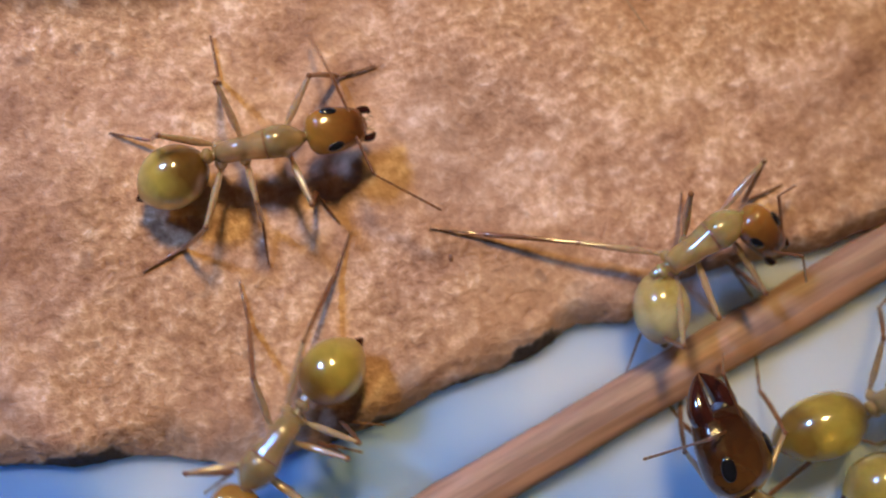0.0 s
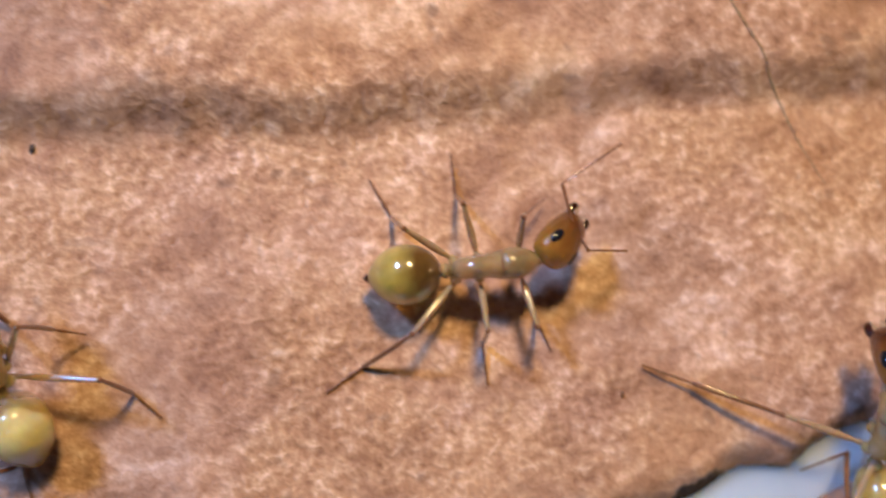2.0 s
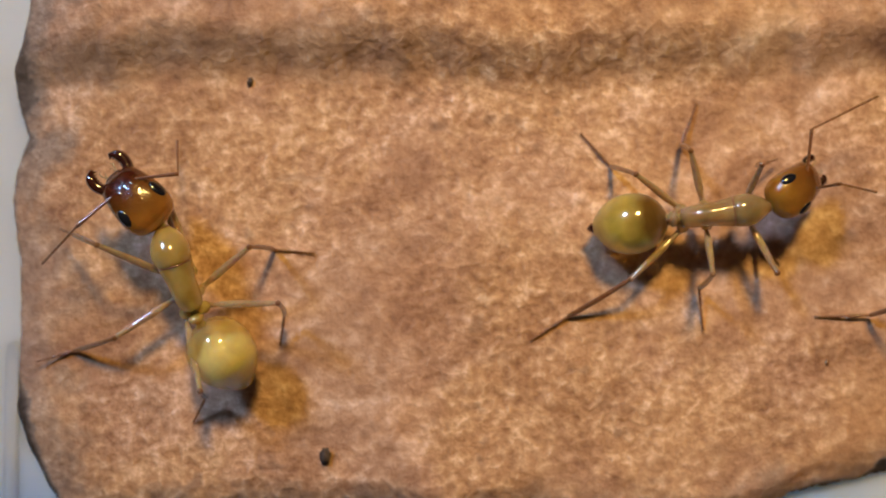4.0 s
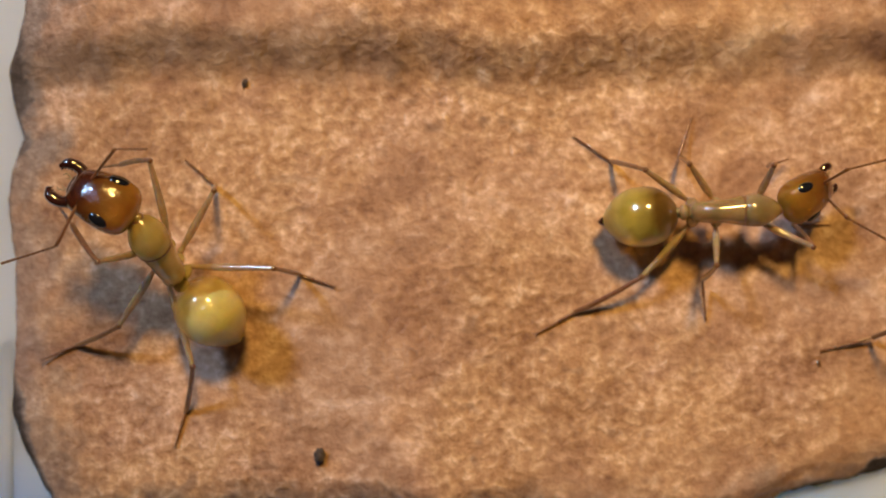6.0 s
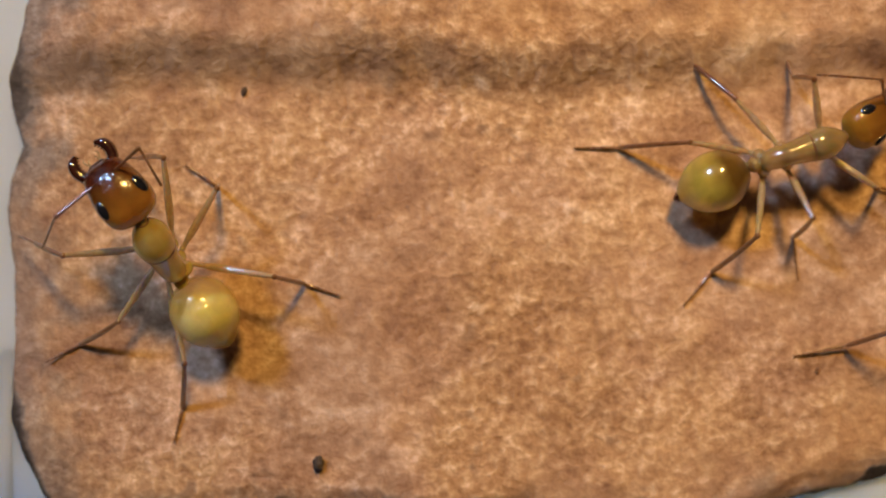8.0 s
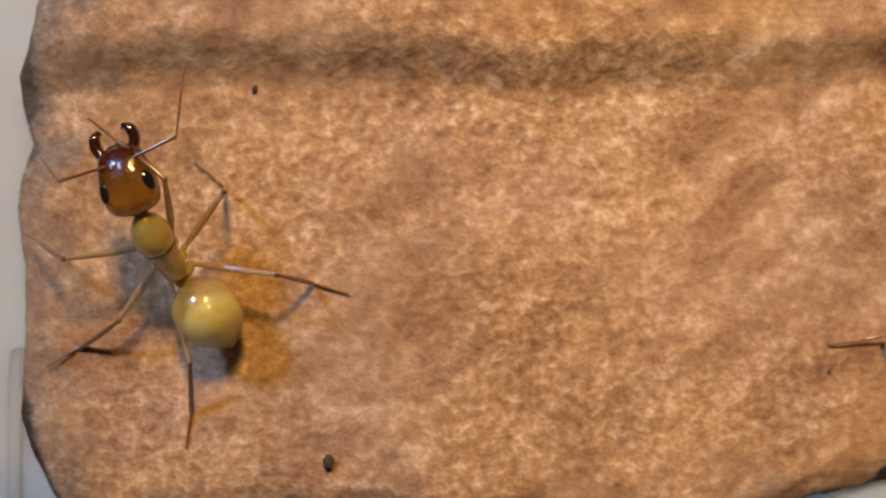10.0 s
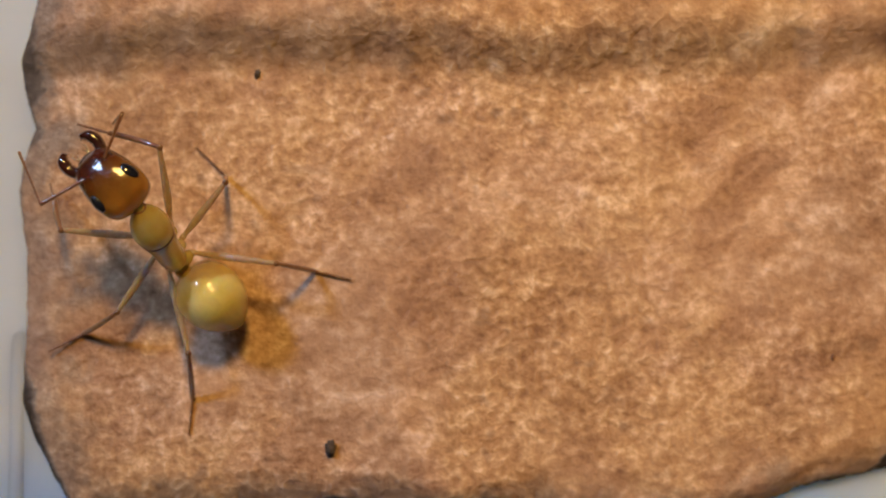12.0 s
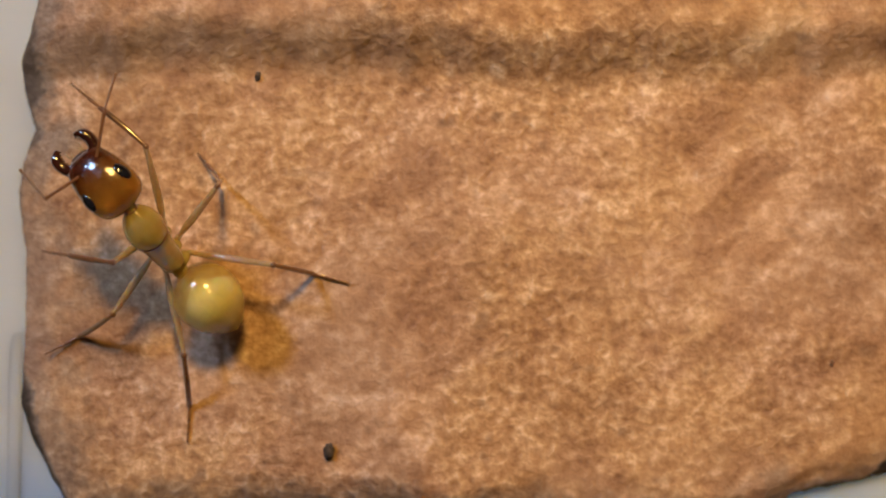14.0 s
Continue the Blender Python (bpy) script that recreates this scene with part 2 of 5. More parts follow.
def finish(name, bm, mats, parent=None, label=""):
    me = bpy.data.meshes.new(name)
    bm.to_mesh(me)
    bm.free()
    for m in mats if isinstance(mats, (list, tuple)) else [mats]:
        me.materials.append(m)
    ob = new(name, me)
    if parent:
        ob.parent = parent
    return tagged(ob, label)


def part(name, bm, material, parent, label=""):
    return finish(name, bm, material, parent, label)


def catmull(rows, n):
    """Evenly resamples rows of numbers by a smooth curve through them."""
    a = np.array(rows, float)
    a = np.vstack([2 * a[0] - a[1], a, 2 * a[-1] - a[-2]])
    out = []
    for u in np.linspace(0, len(rows) - 1, n):
        i = min(int(u), len(rows) - 2)
        s = u - i
        p0, p1, p2, p3 = a[i : i + 4]
        out.append(0.5 * (2 * p1 + (p2 - p0) * s + (2 * p0 - 5 * p1 + 4 * p2 - p3) * s * s + (3 * p1 - p0 - 3 * p2 + p3) * s**3))
    return np.array(out)


def loft(stations, rings=28, seg=24, power=2.0, bm=None, mat=0):
    """A closed skin through stations (x, y, z, half width, half height) in millimetres along x."""
    bm = bm or bmesh.new()
    made = []
    for x, y, z, w, h in catmull(stations, rings):
        w, h = max(w, 0.004), max(h, 0.004)
        ring = []
        for k in range(seg):
            a = 2 * math.pi * k / seg
            c, s = math.cos(a), math.sin(a)
            ring.append(bm.verts.new((x * MM, (y + w * math.copysign(abs(c) ** (2 / power), c)) * MM, (z + h * math.copysign(abs(s) ** (2 / power), s)) * MM)))
        made.append(ring)
    faces = []
    for a, b in zip(made, made[1:]):
        for k in range(seg):
            faces.append(bm.faces.new((a[k], a[(k + 1) % seg], b[(k + 1) % seg], b[k])))
    faces += [bm.faces.new(made[0]), bm.faces.new(made[-1])]
    for f in faces:
        f.smooth, f.material_index = True, mat
    bmesh.ops.recalc_face_normals(bm, faces=faces)
    return bm


def tube(points, radii, seg=8, rings=20, bm=None, mat=0):
    """A tapering rod along points (millimetres)."""
    bm = bm or bmesh.new()
    rows = catmull([(*p, r) for p, r in zip(points, radii)], rings)
    made = []
    for i, (x, y, z, r) in enumerate(rows):
        ahead = Vector(rows[min(i + 1, rings - 1)][:3]) - Vector(rows[max(i - 1, 0)][:3])
        turn = ahead.to_track_quat("X", "Z").to_matrix()
        ring = []
        for k in range(seg):
            a = 2 * math.pi * k / seg
            v = Vector((x, y, z)) + turn @ Vector((0, math.cos(a) * r, math.sin(a) * r))
            ring.append(bm.verts.new(v * MM))
        made.append(ring)
    faces = []
    for a, b in zip(made, made[1:]):
        for k in range(seg):
            faces.append(bm.faces.new((a[k], a[(k + 1) % seg], b[(k + 1) % seg], b[k])))
    faces += [bm.faces.new(made[0]), bm.faces.new(made[-1])]
    for f in faces:
        f.smooth, f.material_index = True, mat
    bmesh.ops.recalc_face_normals(bm, faces=faces)
    return bm


def rough(x, y, size, octaves=4, seed=0.0):
    return noise.fractal(Vector((x / size + 0.31, y / size + 0.47, seed + 0.37)), 0.6, 2.17, octaves)


# ---------------------------------------------------------------- tray and table
FLOOR_Z = -1.0


def build_tray():
    """A white plastic tray: one open shell with a rounded foot all round its floor."""
    x0, x1, y0, y1, rad, high, thick = -19.0, 74.0, -48.0, 46.0, 1.6, 1.9, 0.9
    profile = [(rad * (1 - math.sin(a)), rad * (1 - math.cos(a))) for a in np.linspace(0, math.pi / 2, 9)]
    profile += [(-0.02, high - 0.25), (-0.06, high - 0.1), (-0.16, high), (-0.4, high + 0.04), (-0.52, high - 0.05), (-0.6, high - 0.3), (-0.75, high - 0.42), (-2.4, high - 0.5), (-2.7, high - 0.62), (-2.6, high - 0.8), (-thick, high - 1.1), (-0.05 - thick, -1.6)]
    bm = bmesh.new()
    loops = []
    for inset, z in profile:
        ring = []
        corner = 5.0
        for cx, cy, start in ((x1, y1, 0), (x0, y1, 90), (x0, y0, 180), (x1, y0, 270)):
            sx, sy = (1 if cx == x1 else -1), (1 if cy == y1 else -1)
            for k in range(9):
                a = radians(start + 90 * k / 8)
                r = max(corner - inset, 0.2)
                px, py = cx - sx * corner + r * math.cos(a), cy - sy * corner + r * math.sin(a)
                ring.append(bm.verts.new((px * MM, py * MM, (FLOOR_Z + z) * MM)))
        loops.append(ring)
    foot = [v.co.copy() for v in loops[0]]
    for a, b in zip(loops, loops[1:]):
        for k in range(len(a)):
            bm.faces.new((a[k], a[(k + 1) % len(a)], b[(k + 1) % len(a)], b[k]))
    bmesh.ops.recalc_face_normals(bm, faces=bm.faces[:])
    tray = tagged(new("tray"), "shallow white plastic tray with a rounded rim", "tray")
    tray.location = (0, 0, (FLOOR_Z - 1.6) * MM)
    lift = Matrix.Translation((0, 0, (1.6 - FLOOR_Z) * MM))
    bmesh.ops.transform(bm, matrix=lift, verts=bm.verts)
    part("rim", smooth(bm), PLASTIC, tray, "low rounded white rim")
    bm = bmesh.new()
    outline = [Vector((v[0], v[1])) for v in foot]
    top = [bm.verts.new((v.x, v.y, 1.6 * MM)) for v in outline]
    low = [bm.verts.new((v.x, v.y, 0.0)) for v in outline]
    bm.faces.new(top)
    bm.faces.new(low[::-1])
    for k in range(len(top)):
        bm.faces.new((top[k], low[k], low[(k + 1) % len(top)], top[(k + 1) % len(top)]))
    bmesh.ops.recalc_face_normals(bm, faces=bm.faces[:])
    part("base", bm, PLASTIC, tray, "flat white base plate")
    bead = [Vector((x, z)) for x, z in ((-0.30, -0.05), (-0.25, 0.05), (-0.14, 0.11), (0.0, 0.13), (0.14, 0.11), (0.25, 0.05), (0.30, -0.05))]
    bm = bmesh.new()
    ends = [[bm.verts.new(((-15.72 + p.x + 0.012 * (y + 6)) * MM, y * MM, (1.6 + p.y * k - 0.06 * (1 - k)) * MM)) for p in bead] for y, k in ((-41.0, 1.0), (-12.0, 1.0), (-8.0, 1.0), (-5.0, 0.85), (-3.0, 0.5), (-1.5, 0.0))]
    for one, two in zip(ends, ends[1:]):
        for a, b, c, d in zip(one, one[1:], two[1:], two):
            bm.faces.new((a, b, c, d))
    bmesh.ops.recalc_face_normals(bm, faces=bm.faces[:])
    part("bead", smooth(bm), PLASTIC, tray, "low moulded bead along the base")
    return tray


def build_table():
    bm = bmesh.new()
    bmesh.ops.create_grid(bm, x_segments=1, y_segments=1, size=0.2)
    n = Nodes("beech_table")
    g = n.noise(1.0, 5, 0.6, (6, 90, 6))
    n.base(n.ramp(g, [(0.3, (0.30, 0.19, 0.11)), (0.7, (0.46, 0.32, 0.20))]))
    n.set(Roughness=0.45)
    ob = finish("table_top", bm, n.mat)
    ob.location = (0, 0, (FLOOR_Z - 1.6) * MM)
    return tagged(ob, "plain brown wooden table top under the tray", "table", kind="structure")


def slab_left(y):
    """The slab's left end bulges outwards and is chipped."""
    v = np.interp(y, [-14, -8.6, -7.7, -6.4, -5.2, -4.3, -2.6, 0.5, 1.6, 2.9, 3.7, 5.2, 5.6, 6.7, 7.7, 8.6, 10, 14, 22], [-11.5, -13.8, -14.25, -14.9, -15.3, -15.32, -15.2, -15.2, -15.35, -15.5, -15.4, -14.85, -15.0, -15.3, -15.25, -14.85, -14.55, -13.4, -12.6])
    return v + 0.06 * rough(y, 3.0, 0.8, 4, 2.0)


def slab_front(x):
    """The slab's front edge runs back to the right in broken steps."""
    v = np.interp(x, [-16, -9, -4.3, -2, -0.5, 0.6, 1.5, 2.6, 3.9, 4.9, 5.9, 7, 8.1, 9.4, 10.9, 12.4, 13, 14, 15.5, 17.6, 18.6, 19.4, 20, 21.8, 22.9, 24.3, 26.2, 29.6, 33, 60], [-9.4, -9.15, -8.85, -8.9, -9.1, -9.35, -9.28, -9.22, -9.45, -9.88, -10.1, -10.12, -9.92, -9.76, -9.46, -9.13, -8.78, -8.4, -8.18, -7.74, -7.32, -6.85, -6.66, -6.88, -6.15, -5.48, -5.2, -5.1, -4.2, 2.0])
    return v + 0.07 * rough(x, 1.0, 0.7, 4, 7.0)


def ledge_line(x):
    line = np.interp(x, [-16, -9, -5.4, -1.3, 2.9, 7, 11, 15.3, 20, 24.5, 60], [8.3, 9.0, 9.05, 8.95, 8.55, 8.6, 8.75, 8.85, 8.9, 8.7, 8.5])
    return line + 0.22 * rough(x, 5.0, 1.6, 4, 4.0)


def lip(x):
    """How broadly the front margin slopes down."""
    return np.interp(x, [-16, -6, -3, 1, 3, 5, 7.5, 9.5, 13, 16, 19, 22, 60], [1.4, 1.5, 1.3, 0.9, 1.6, 2.6, 2.5, 1.2, 1.0, 1.7, 1.2, 0.8, 1.0])


def slab_height(x, y, edge):
    """Top of the slab: uneven with a grain, a raised back ledge with a ragged face, and edges that slope down."""
    z = 0.075 * rough(x, y, 2.4, 4, 1.0) + 0.016 * rough(x, y, 0.55, 2, 3.0)
    wide = 2.3 + 0.3 * rough(x, 2.0, 3.0, 2, 31.0)
    rise = min(max((y - ledge_line(x) + wide - 0.4 + 0.05 * rough(x, y, 0.9, 3, 33.0)) / wide, 0.0), 1.0)
    z += 0.78 * rise * rise * (3 - 2 * rise)
    drop = max(0.0, 1.0 - edge / (lip(x) if y < 4 and x > -13 else 1.3))
    return z - 0.65 * drop ** 1.7


def slab_shade_rim(x, y, edge):
    """Half: shade painted grey along the margin and on the face of the ledge. One: the dark broken rim."""
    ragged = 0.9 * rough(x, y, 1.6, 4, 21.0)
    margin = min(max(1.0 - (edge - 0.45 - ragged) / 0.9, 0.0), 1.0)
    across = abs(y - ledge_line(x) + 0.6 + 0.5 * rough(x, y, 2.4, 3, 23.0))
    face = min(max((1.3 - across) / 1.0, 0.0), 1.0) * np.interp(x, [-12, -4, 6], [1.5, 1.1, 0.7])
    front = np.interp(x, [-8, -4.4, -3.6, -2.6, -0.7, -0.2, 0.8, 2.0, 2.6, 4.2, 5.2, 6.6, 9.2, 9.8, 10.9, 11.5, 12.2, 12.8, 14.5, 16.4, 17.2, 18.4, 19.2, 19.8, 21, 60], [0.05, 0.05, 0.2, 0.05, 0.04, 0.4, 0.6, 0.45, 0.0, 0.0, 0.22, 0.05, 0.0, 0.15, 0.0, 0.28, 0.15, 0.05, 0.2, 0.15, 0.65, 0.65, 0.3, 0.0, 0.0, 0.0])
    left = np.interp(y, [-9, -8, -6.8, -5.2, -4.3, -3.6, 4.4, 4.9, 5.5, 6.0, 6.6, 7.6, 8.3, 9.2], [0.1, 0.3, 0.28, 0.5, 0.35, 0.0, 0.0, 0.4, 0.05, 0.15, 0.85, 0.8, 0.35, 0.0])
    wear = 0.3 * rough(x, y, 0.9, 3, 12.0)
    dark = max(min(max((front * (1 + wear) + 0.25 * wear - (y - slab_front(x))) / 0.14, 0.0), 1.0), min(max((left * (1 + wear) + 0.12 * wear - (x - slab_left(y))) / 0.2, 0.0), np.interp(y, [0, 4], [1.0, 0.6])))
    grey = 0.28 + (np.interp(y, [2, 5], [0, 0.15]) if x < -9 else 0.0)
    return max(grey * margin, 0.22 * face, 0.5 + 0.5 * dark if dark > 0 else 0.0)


def build_slab():
    nx, ny = 430, 250
    x1, y1 = 52.0, 24.0
    bm = bmesh.new()
    top, shade_rims = [], []
    for j in range(ny):
        v = (j / (ny - 1)) ** 1.15
        row = []
        for i in range(nx):
            u = i / (nx - 1)
            yy = -9.0 + v * (y1 + 9.0)
            x = slab_left(yy) * (1 - u) + x1 * u
            yf = slab_front(x)
            y = yf + v * (y1 - yf)
            x = slab_left(y) * (1 - u) + x1 * u
            edge = min((x - slab_left(y)) * 0.5, (y - yf))
            row.append(bm.verts.new((x * MM, y * MM, slab_height(x, y, edge) * MM)))
            shade_rims.append(slab_shade_rim(x, y, edge))
        top.append(row)
    for j in range(ny - 1):
        for i in range(nx - 1):
            f = bm.faces.new((top[j][i], top[j][i + 1], top[j + 1][i + 1], top[j + 1][i]))
            f.smooth = True
    rim = top[0][:] + [r[-1] for r in top[1:]] + top[-1][-2::-1] + [r[0] for r in top[-2:0:-1]]
    low = []
    for v in rim:
        x, y, z = v.co / MM
        low.append(bm.verts.new((v.co.x + 0.12 * MM * rough(x, y, 0.5, 3, 9.0), v.co.y - 0.10 * MM * rough(x, y, 0.6, 3, 5.0), FLOOR_Z * MM)))
    for k in range(len(rim)):
        f = bm.faces.new((rim[k], low[k], low[(k + 1) % len(rim)], rim[(k + 1) % len(rim)]))
        f.material_index = 1
    bm.faces.new(low[::-1])
    ob = finish("bark_slab", bm, [SLAB, EDGE])
    shade_rim = ob.data.attributes.new("grey_shade_rim", "FLOAT", "POINT")
    shade_rim.data.foreach_set("value", shade_rims + [1.0] * (len(ob.data.vertices) - len(shade_rims)))
    return tagged(ob, "flat orange-brown bark slab with a raised ledge and chipped dark edges", "bark")


def build_stick():
    """A split cane stick lying on the tray floor."""
    a, b = Vector((4.0, -16.6, 0)), Vector((52.0, 2.5, 0))
    length = (b - a).length
    bm = bmesh.new()
    section = [(-0.92, 0.0), (-0.98, 0.35), (-0.90, 0.72), (-0.62, 0.92), (-0.2, 0.99), (0.25, 0.96), (0.66, 0.82), (0.93, 0.55), (1.0, 0.2), (0.94, 0.0)]
    rings = []
    for i in range(160):
        s = i / 159
        x = s * length
        wob = 0.05 * rough(x, 1.0, 3.0, 3, 6.0)
        ring = []
        for k, (y, z) in enumerate(section):
            chip = 0.035 * rough(x, k * 3.0, 1.5, 3, 8.0)
            ring.append(bm.verts.new((x * MM, (y * (0.98 + chip) + wob) * MM, z * (0.92 + chip) * MM)))
        rings.append(ring)
    stick = tagged(new("cane_stick"), "pinkish-brown split cane stick lying on white plastic", "stick")
    stick.matrix_world = pose(a.x * MM, a.y * MM, FLOOR_Z * MM, 0, 0, math.degrees(math.atan2(b.y - a.y, b.x - a.x)))
    spots = [[v.co.copy() for v in ring] for ring in rings]
    bm.free()
    n = len(section)
    for name, ks, mat, label in (("inner_face", [0, 1, 2, 3, 9], WOOD_FACE, "orange-brown split face"), ("outer_skin", [4, 5, 6, 7, 8], WOOD, "greyish-pink outer skin")):
        bm = bmesh.new()
        for ring_a, ring_b in zip(spots, spots[1:]):
            for k in ks:
                bm.faces.new([bm.verts.new(c) for c in (ring_a[k], ring_a[(k + 1) % n], ring_b[(k + 1) % n], ring_b[k])]).smooth = True
        bmesh.ops.remove_doubles(bm, verts=bm.verts, dist=0.000001)
        bmesh.ops.recalc_face_normals(bm, faces=bm.faces[:])
        part(name, bm, mat, stick, label)
    return stick


def build_crumb(x, y, z, size, label, mat=None):
    bm = bmesh.new()
    bmesh.ops.create_icosphere(bm, subdivisions=3, radius=size * MM)
    for v in bm.verts:
        d = v.co.normalized()
        k = 1 + 0.45 * noise.fractal(d * 1.7 + Vector((x, y, 0)), 0.6, 2.0, 4)
        v.co = Vector((v.co.x * 0.8, v.co.y * 1.25, v.co.z * 0.7)) * k
    ob = finish("crumb", smooth(bm), mat or EDGE)
    ob.location = (x * MM, y * MM, z * MM)
    return tagged(ob, label, "crumb", group="crumbs on the bark")


def build_rootlet():
    pts = [(19.3, 13.0, 1.2), (20.05, 11.2, 1.18), (21.15, 9.2, 0.84), (21.5, 8.2, 0.5), (21.9, 7.3, 0.1), (22.6, 5.6, 0.06), (23.5, 3.9, 0.05)]
    pts = [(x, y, slab_height(x, y, 9.0) + 0.03) for x, y, z in pts]
    bm = tube(pts, [0.02, 0.034, 0.036, 0.036, 0.036, 0.03, 0.015], rings=40)
    return tagged(finish("rootlet", bm, FEMUR), "thin brown rootlet lying across the bark ledge", "rootlet")


build_table()
build_tray()
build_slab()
build_stick()
build_crumb(-3.76, -6.77, 0.06, 0.24, "small black crumb on the bark")
build_crumb(-6.43, 7.15, -0.02, 0.15, "tiny dark crumb pressed into the bark")
build_crumb(0.45, 13.3, 1.12, 0.5, "larger black crumb on the bark ledge")
build_crumb(14.94, -3.55, -0.01, 0.10, "small reddish-brown speck set in the bark", TIBIA)
build_rootlet()


# ---------------------------------------------------------------- ants
SIDES = (("l", 1), ("r", -1))
# where each leg joins the trunk, along its length and to its side
HIPS = {"f": (0.76, 0.34, -0.42), "m": (0.32, 0.34, -0.46), "h": (0.07, 0.32, -0.40)}
REARED_HIPS = {"f": (0.42, 0.36, -0.34), "m": (0.20, 0.36, -0.32), "h": (0.02, 0.36, -0.26)}
# thigh, shin, foot
LEG_LENGTHS = {"f": (2.15, 2.1, 1.4), "m": (2.35, 2.55, 1.6), "h": (2.65, 2.9, 1.6)}

REARED_LEGS = {"f": (3.0, 2.1, 1.25), "m": (2.7, 2.6, 1.4), "h": (3.4, 2.55, 1.3)}


class Ant:
    """An ant in parts. Its trunk runs from the waist (origin) along x; head and gaster turn on its ends."""

    def __init__(self, label, way, trunk=3.5, head=2.4, head_width=1.0, gaster=2.9, gaster_width=2.35, mats=None, leg_scale=1.0, group="yellow ants", jaws="open", jaw=1.0, tip=True, girth=1.0, waist=0.1, knees=0.1, hips=HIPS, legs=LEG_LENGTHS, filling=None):
        self.filling = filling
        self.hips, self.legs = hips, legs
        self.jaws, self.jaw, self.tip, self.girth, self.waist, self.knees = jaws, jaw, tip, girth, waist, knees
        self.way, self.trunk, self.leg_scale, self.head_len = way, trunk, leg_scale, head
        head_mat, trunk_mat, gaster_mat = mats
        self.root = tagged(new("ant"), label, "ant", group)
        self.parts = {}
        self.make_trunk(trunk_mat)
        self.make_head(head_mat, head, head_width)
        self.make_gaster(gaster_mat, gaster, gaster_width)
        self.make_limbs(head)

    def make_trunk(self, mat):
        t = self.trunk
        k = t / 3.5
        rear = [(0.12, 0, -0.12, 0.14, 0.16), (0.22, 0, -0.05, 0.36, 0.42), (0.5, 0, 0.0, 0.47, 0.58), (0.95, 0, 0.08, 0.51, 0.66), (1.4, 0, 0.10, 0.53, 0.66), (1.75, 0, 0.10, 0.60, 0.66), (2.15, 0, 0.10, 0.65, 0.66), (2.4, 0, 0.05, 0.50, 0.55), (2.5, 0, 0, 0.2, 0.25)]
        fat = [k, k, k, k * self.girth, k * self.girth]
        body = part("trunk", loft([[v * f for v, f in zip(r, fat)] for r in rear], 32, 24), mat, self.root)
        fore = [(1.98, 0, 0.1, 0.35, 0.4), (2.05, 0, 0.12, 0.62, 0.66), (2.3, 0, 0.14, 0.70, 0.74), (2.65, 0, 0.10, 0.70, 0.72), (3.0, 0, 0.02, 0.56, 0.58), (3.25, 0, -0.04, 0.36, 0.38), (3.42, 0, -0.08, 0.2, 0.2), (3.55, 0, -0.08, 0.13, 0.13)]
        part("pronotum", loft([[v * f for v, f in zip(r, fat)] for r in fore], 30, 24), mat, body)
        for x, z, rw, rh, name in ((2.03, 0.11, 0.625, 0.665, "suture"), (3.38, -0.08, 0.235, 0.235, "collar")):
            rw, rh = rw * self.girth, rh * self.girth
            ring = loft([((x - 0.035) * k, 0, z * k, rw * 0.9 * k, rh * 0.9 * k), ((x - 0.025) * k, 0, z * k, rw * 1.05 * k, rh * 1.05 * k), ((x + 0.025) * k, 0, z * k, rw * 1.05 * k, rh * 1.05 * k), ((x + 0.035) * k, 0, z * k, rw * 0.9 * k, rh * 0.9 * k)], 7, 24)
            part(name, ring, TIBIA, body, "thin brown ring")
        bm = tube([(0.16 * k, 0, -0.14), (0.0, 0, -0.16), (-0.25 - self.waist, 0, -0.18)], [0.22, 0.2, 0.2], 12, 10)
        w = self.waist * 0.5
        loft([(-0.20 - w, 0, 0.10, 0.02, 0.08), (-0.14 - w, 0, 0.02, 0.24, 0.30), (-0.02 - w, 0, 0.02, 0.29, 0.36), (0.10 - w, 0, 0.0, 0.25, 0.30), (0.17 - w, 0, 0, 0.03, 0.1)], 12, 16, bm=bm)
        part("petiole", bm, mat, body, "small upright waist scale")
        for leg, (u, y, z) in self.hips.items():
            for side, s in SIDES:
                hip = Vector((u * t, s * y * k, z * k))
                part("coxa", tube([(hip.x + 0.05, hip.y * 0.5, hip.z + 0.25), (hip.x, hip.y, hip.z), (hip.x - 0.02, hip.y * 1.15, hip.z - 0.2)], [0.22, 0.24, 0.14], 12, 10), mat, body)
        self.parts["trunk"] = body

    def make_head(self, mat, n, wide):
        w = n * wide
        st = [(-0.02, 0, 0, 0.10, 0.06), (0.01, 0, 0.0, 0.24, 0.15), (0.07, 0, 0.01, 0.345, 0.225), (0.18, 0, 0.015, 0.41, 0.28), (0.36, 0, 0.015, 0.43, 0.30), (0.56, 0, 0.0, 0.41, 0.29), (0.75, 0, -0.02, 0.365, 0.25), (0.88, 0, -0.045, 0.315, 0.20), (0.95, 0, -0.06, 0.25, 0.14), (0.985, 0, -0.06, 0.12, 0.06)]
        head = part("head", loft([(x * n, 0, z * n, a * w, h * n) for x, y, z, a, h in st], 36, 32, 2.35), mat, self.root)
        for side, s in SIDES:
            eye = bmesh.new()
            bmesh.ops.create_uvsphere(eye, u_segments=20, v_segments=14, radius=1.0)
            bmesh.ops.transform(eye, matrix=Matrix.Translation(Vector((0.39 * n, s * 0.335 * w, 0.218 * n)) * MM) @ Euler((radians(-s * 36), 0, radians(-s * 8))).to_matrix().to_4x4() @ Matrix.Diagonal((0.145 * n * MM, 0.085 * n * MM, 0.04 * n * MM, 1)), verts=eye.verts)
            part("eye", smooth(eye), EYE, head, "glossy black eye")
            j = self.jaw
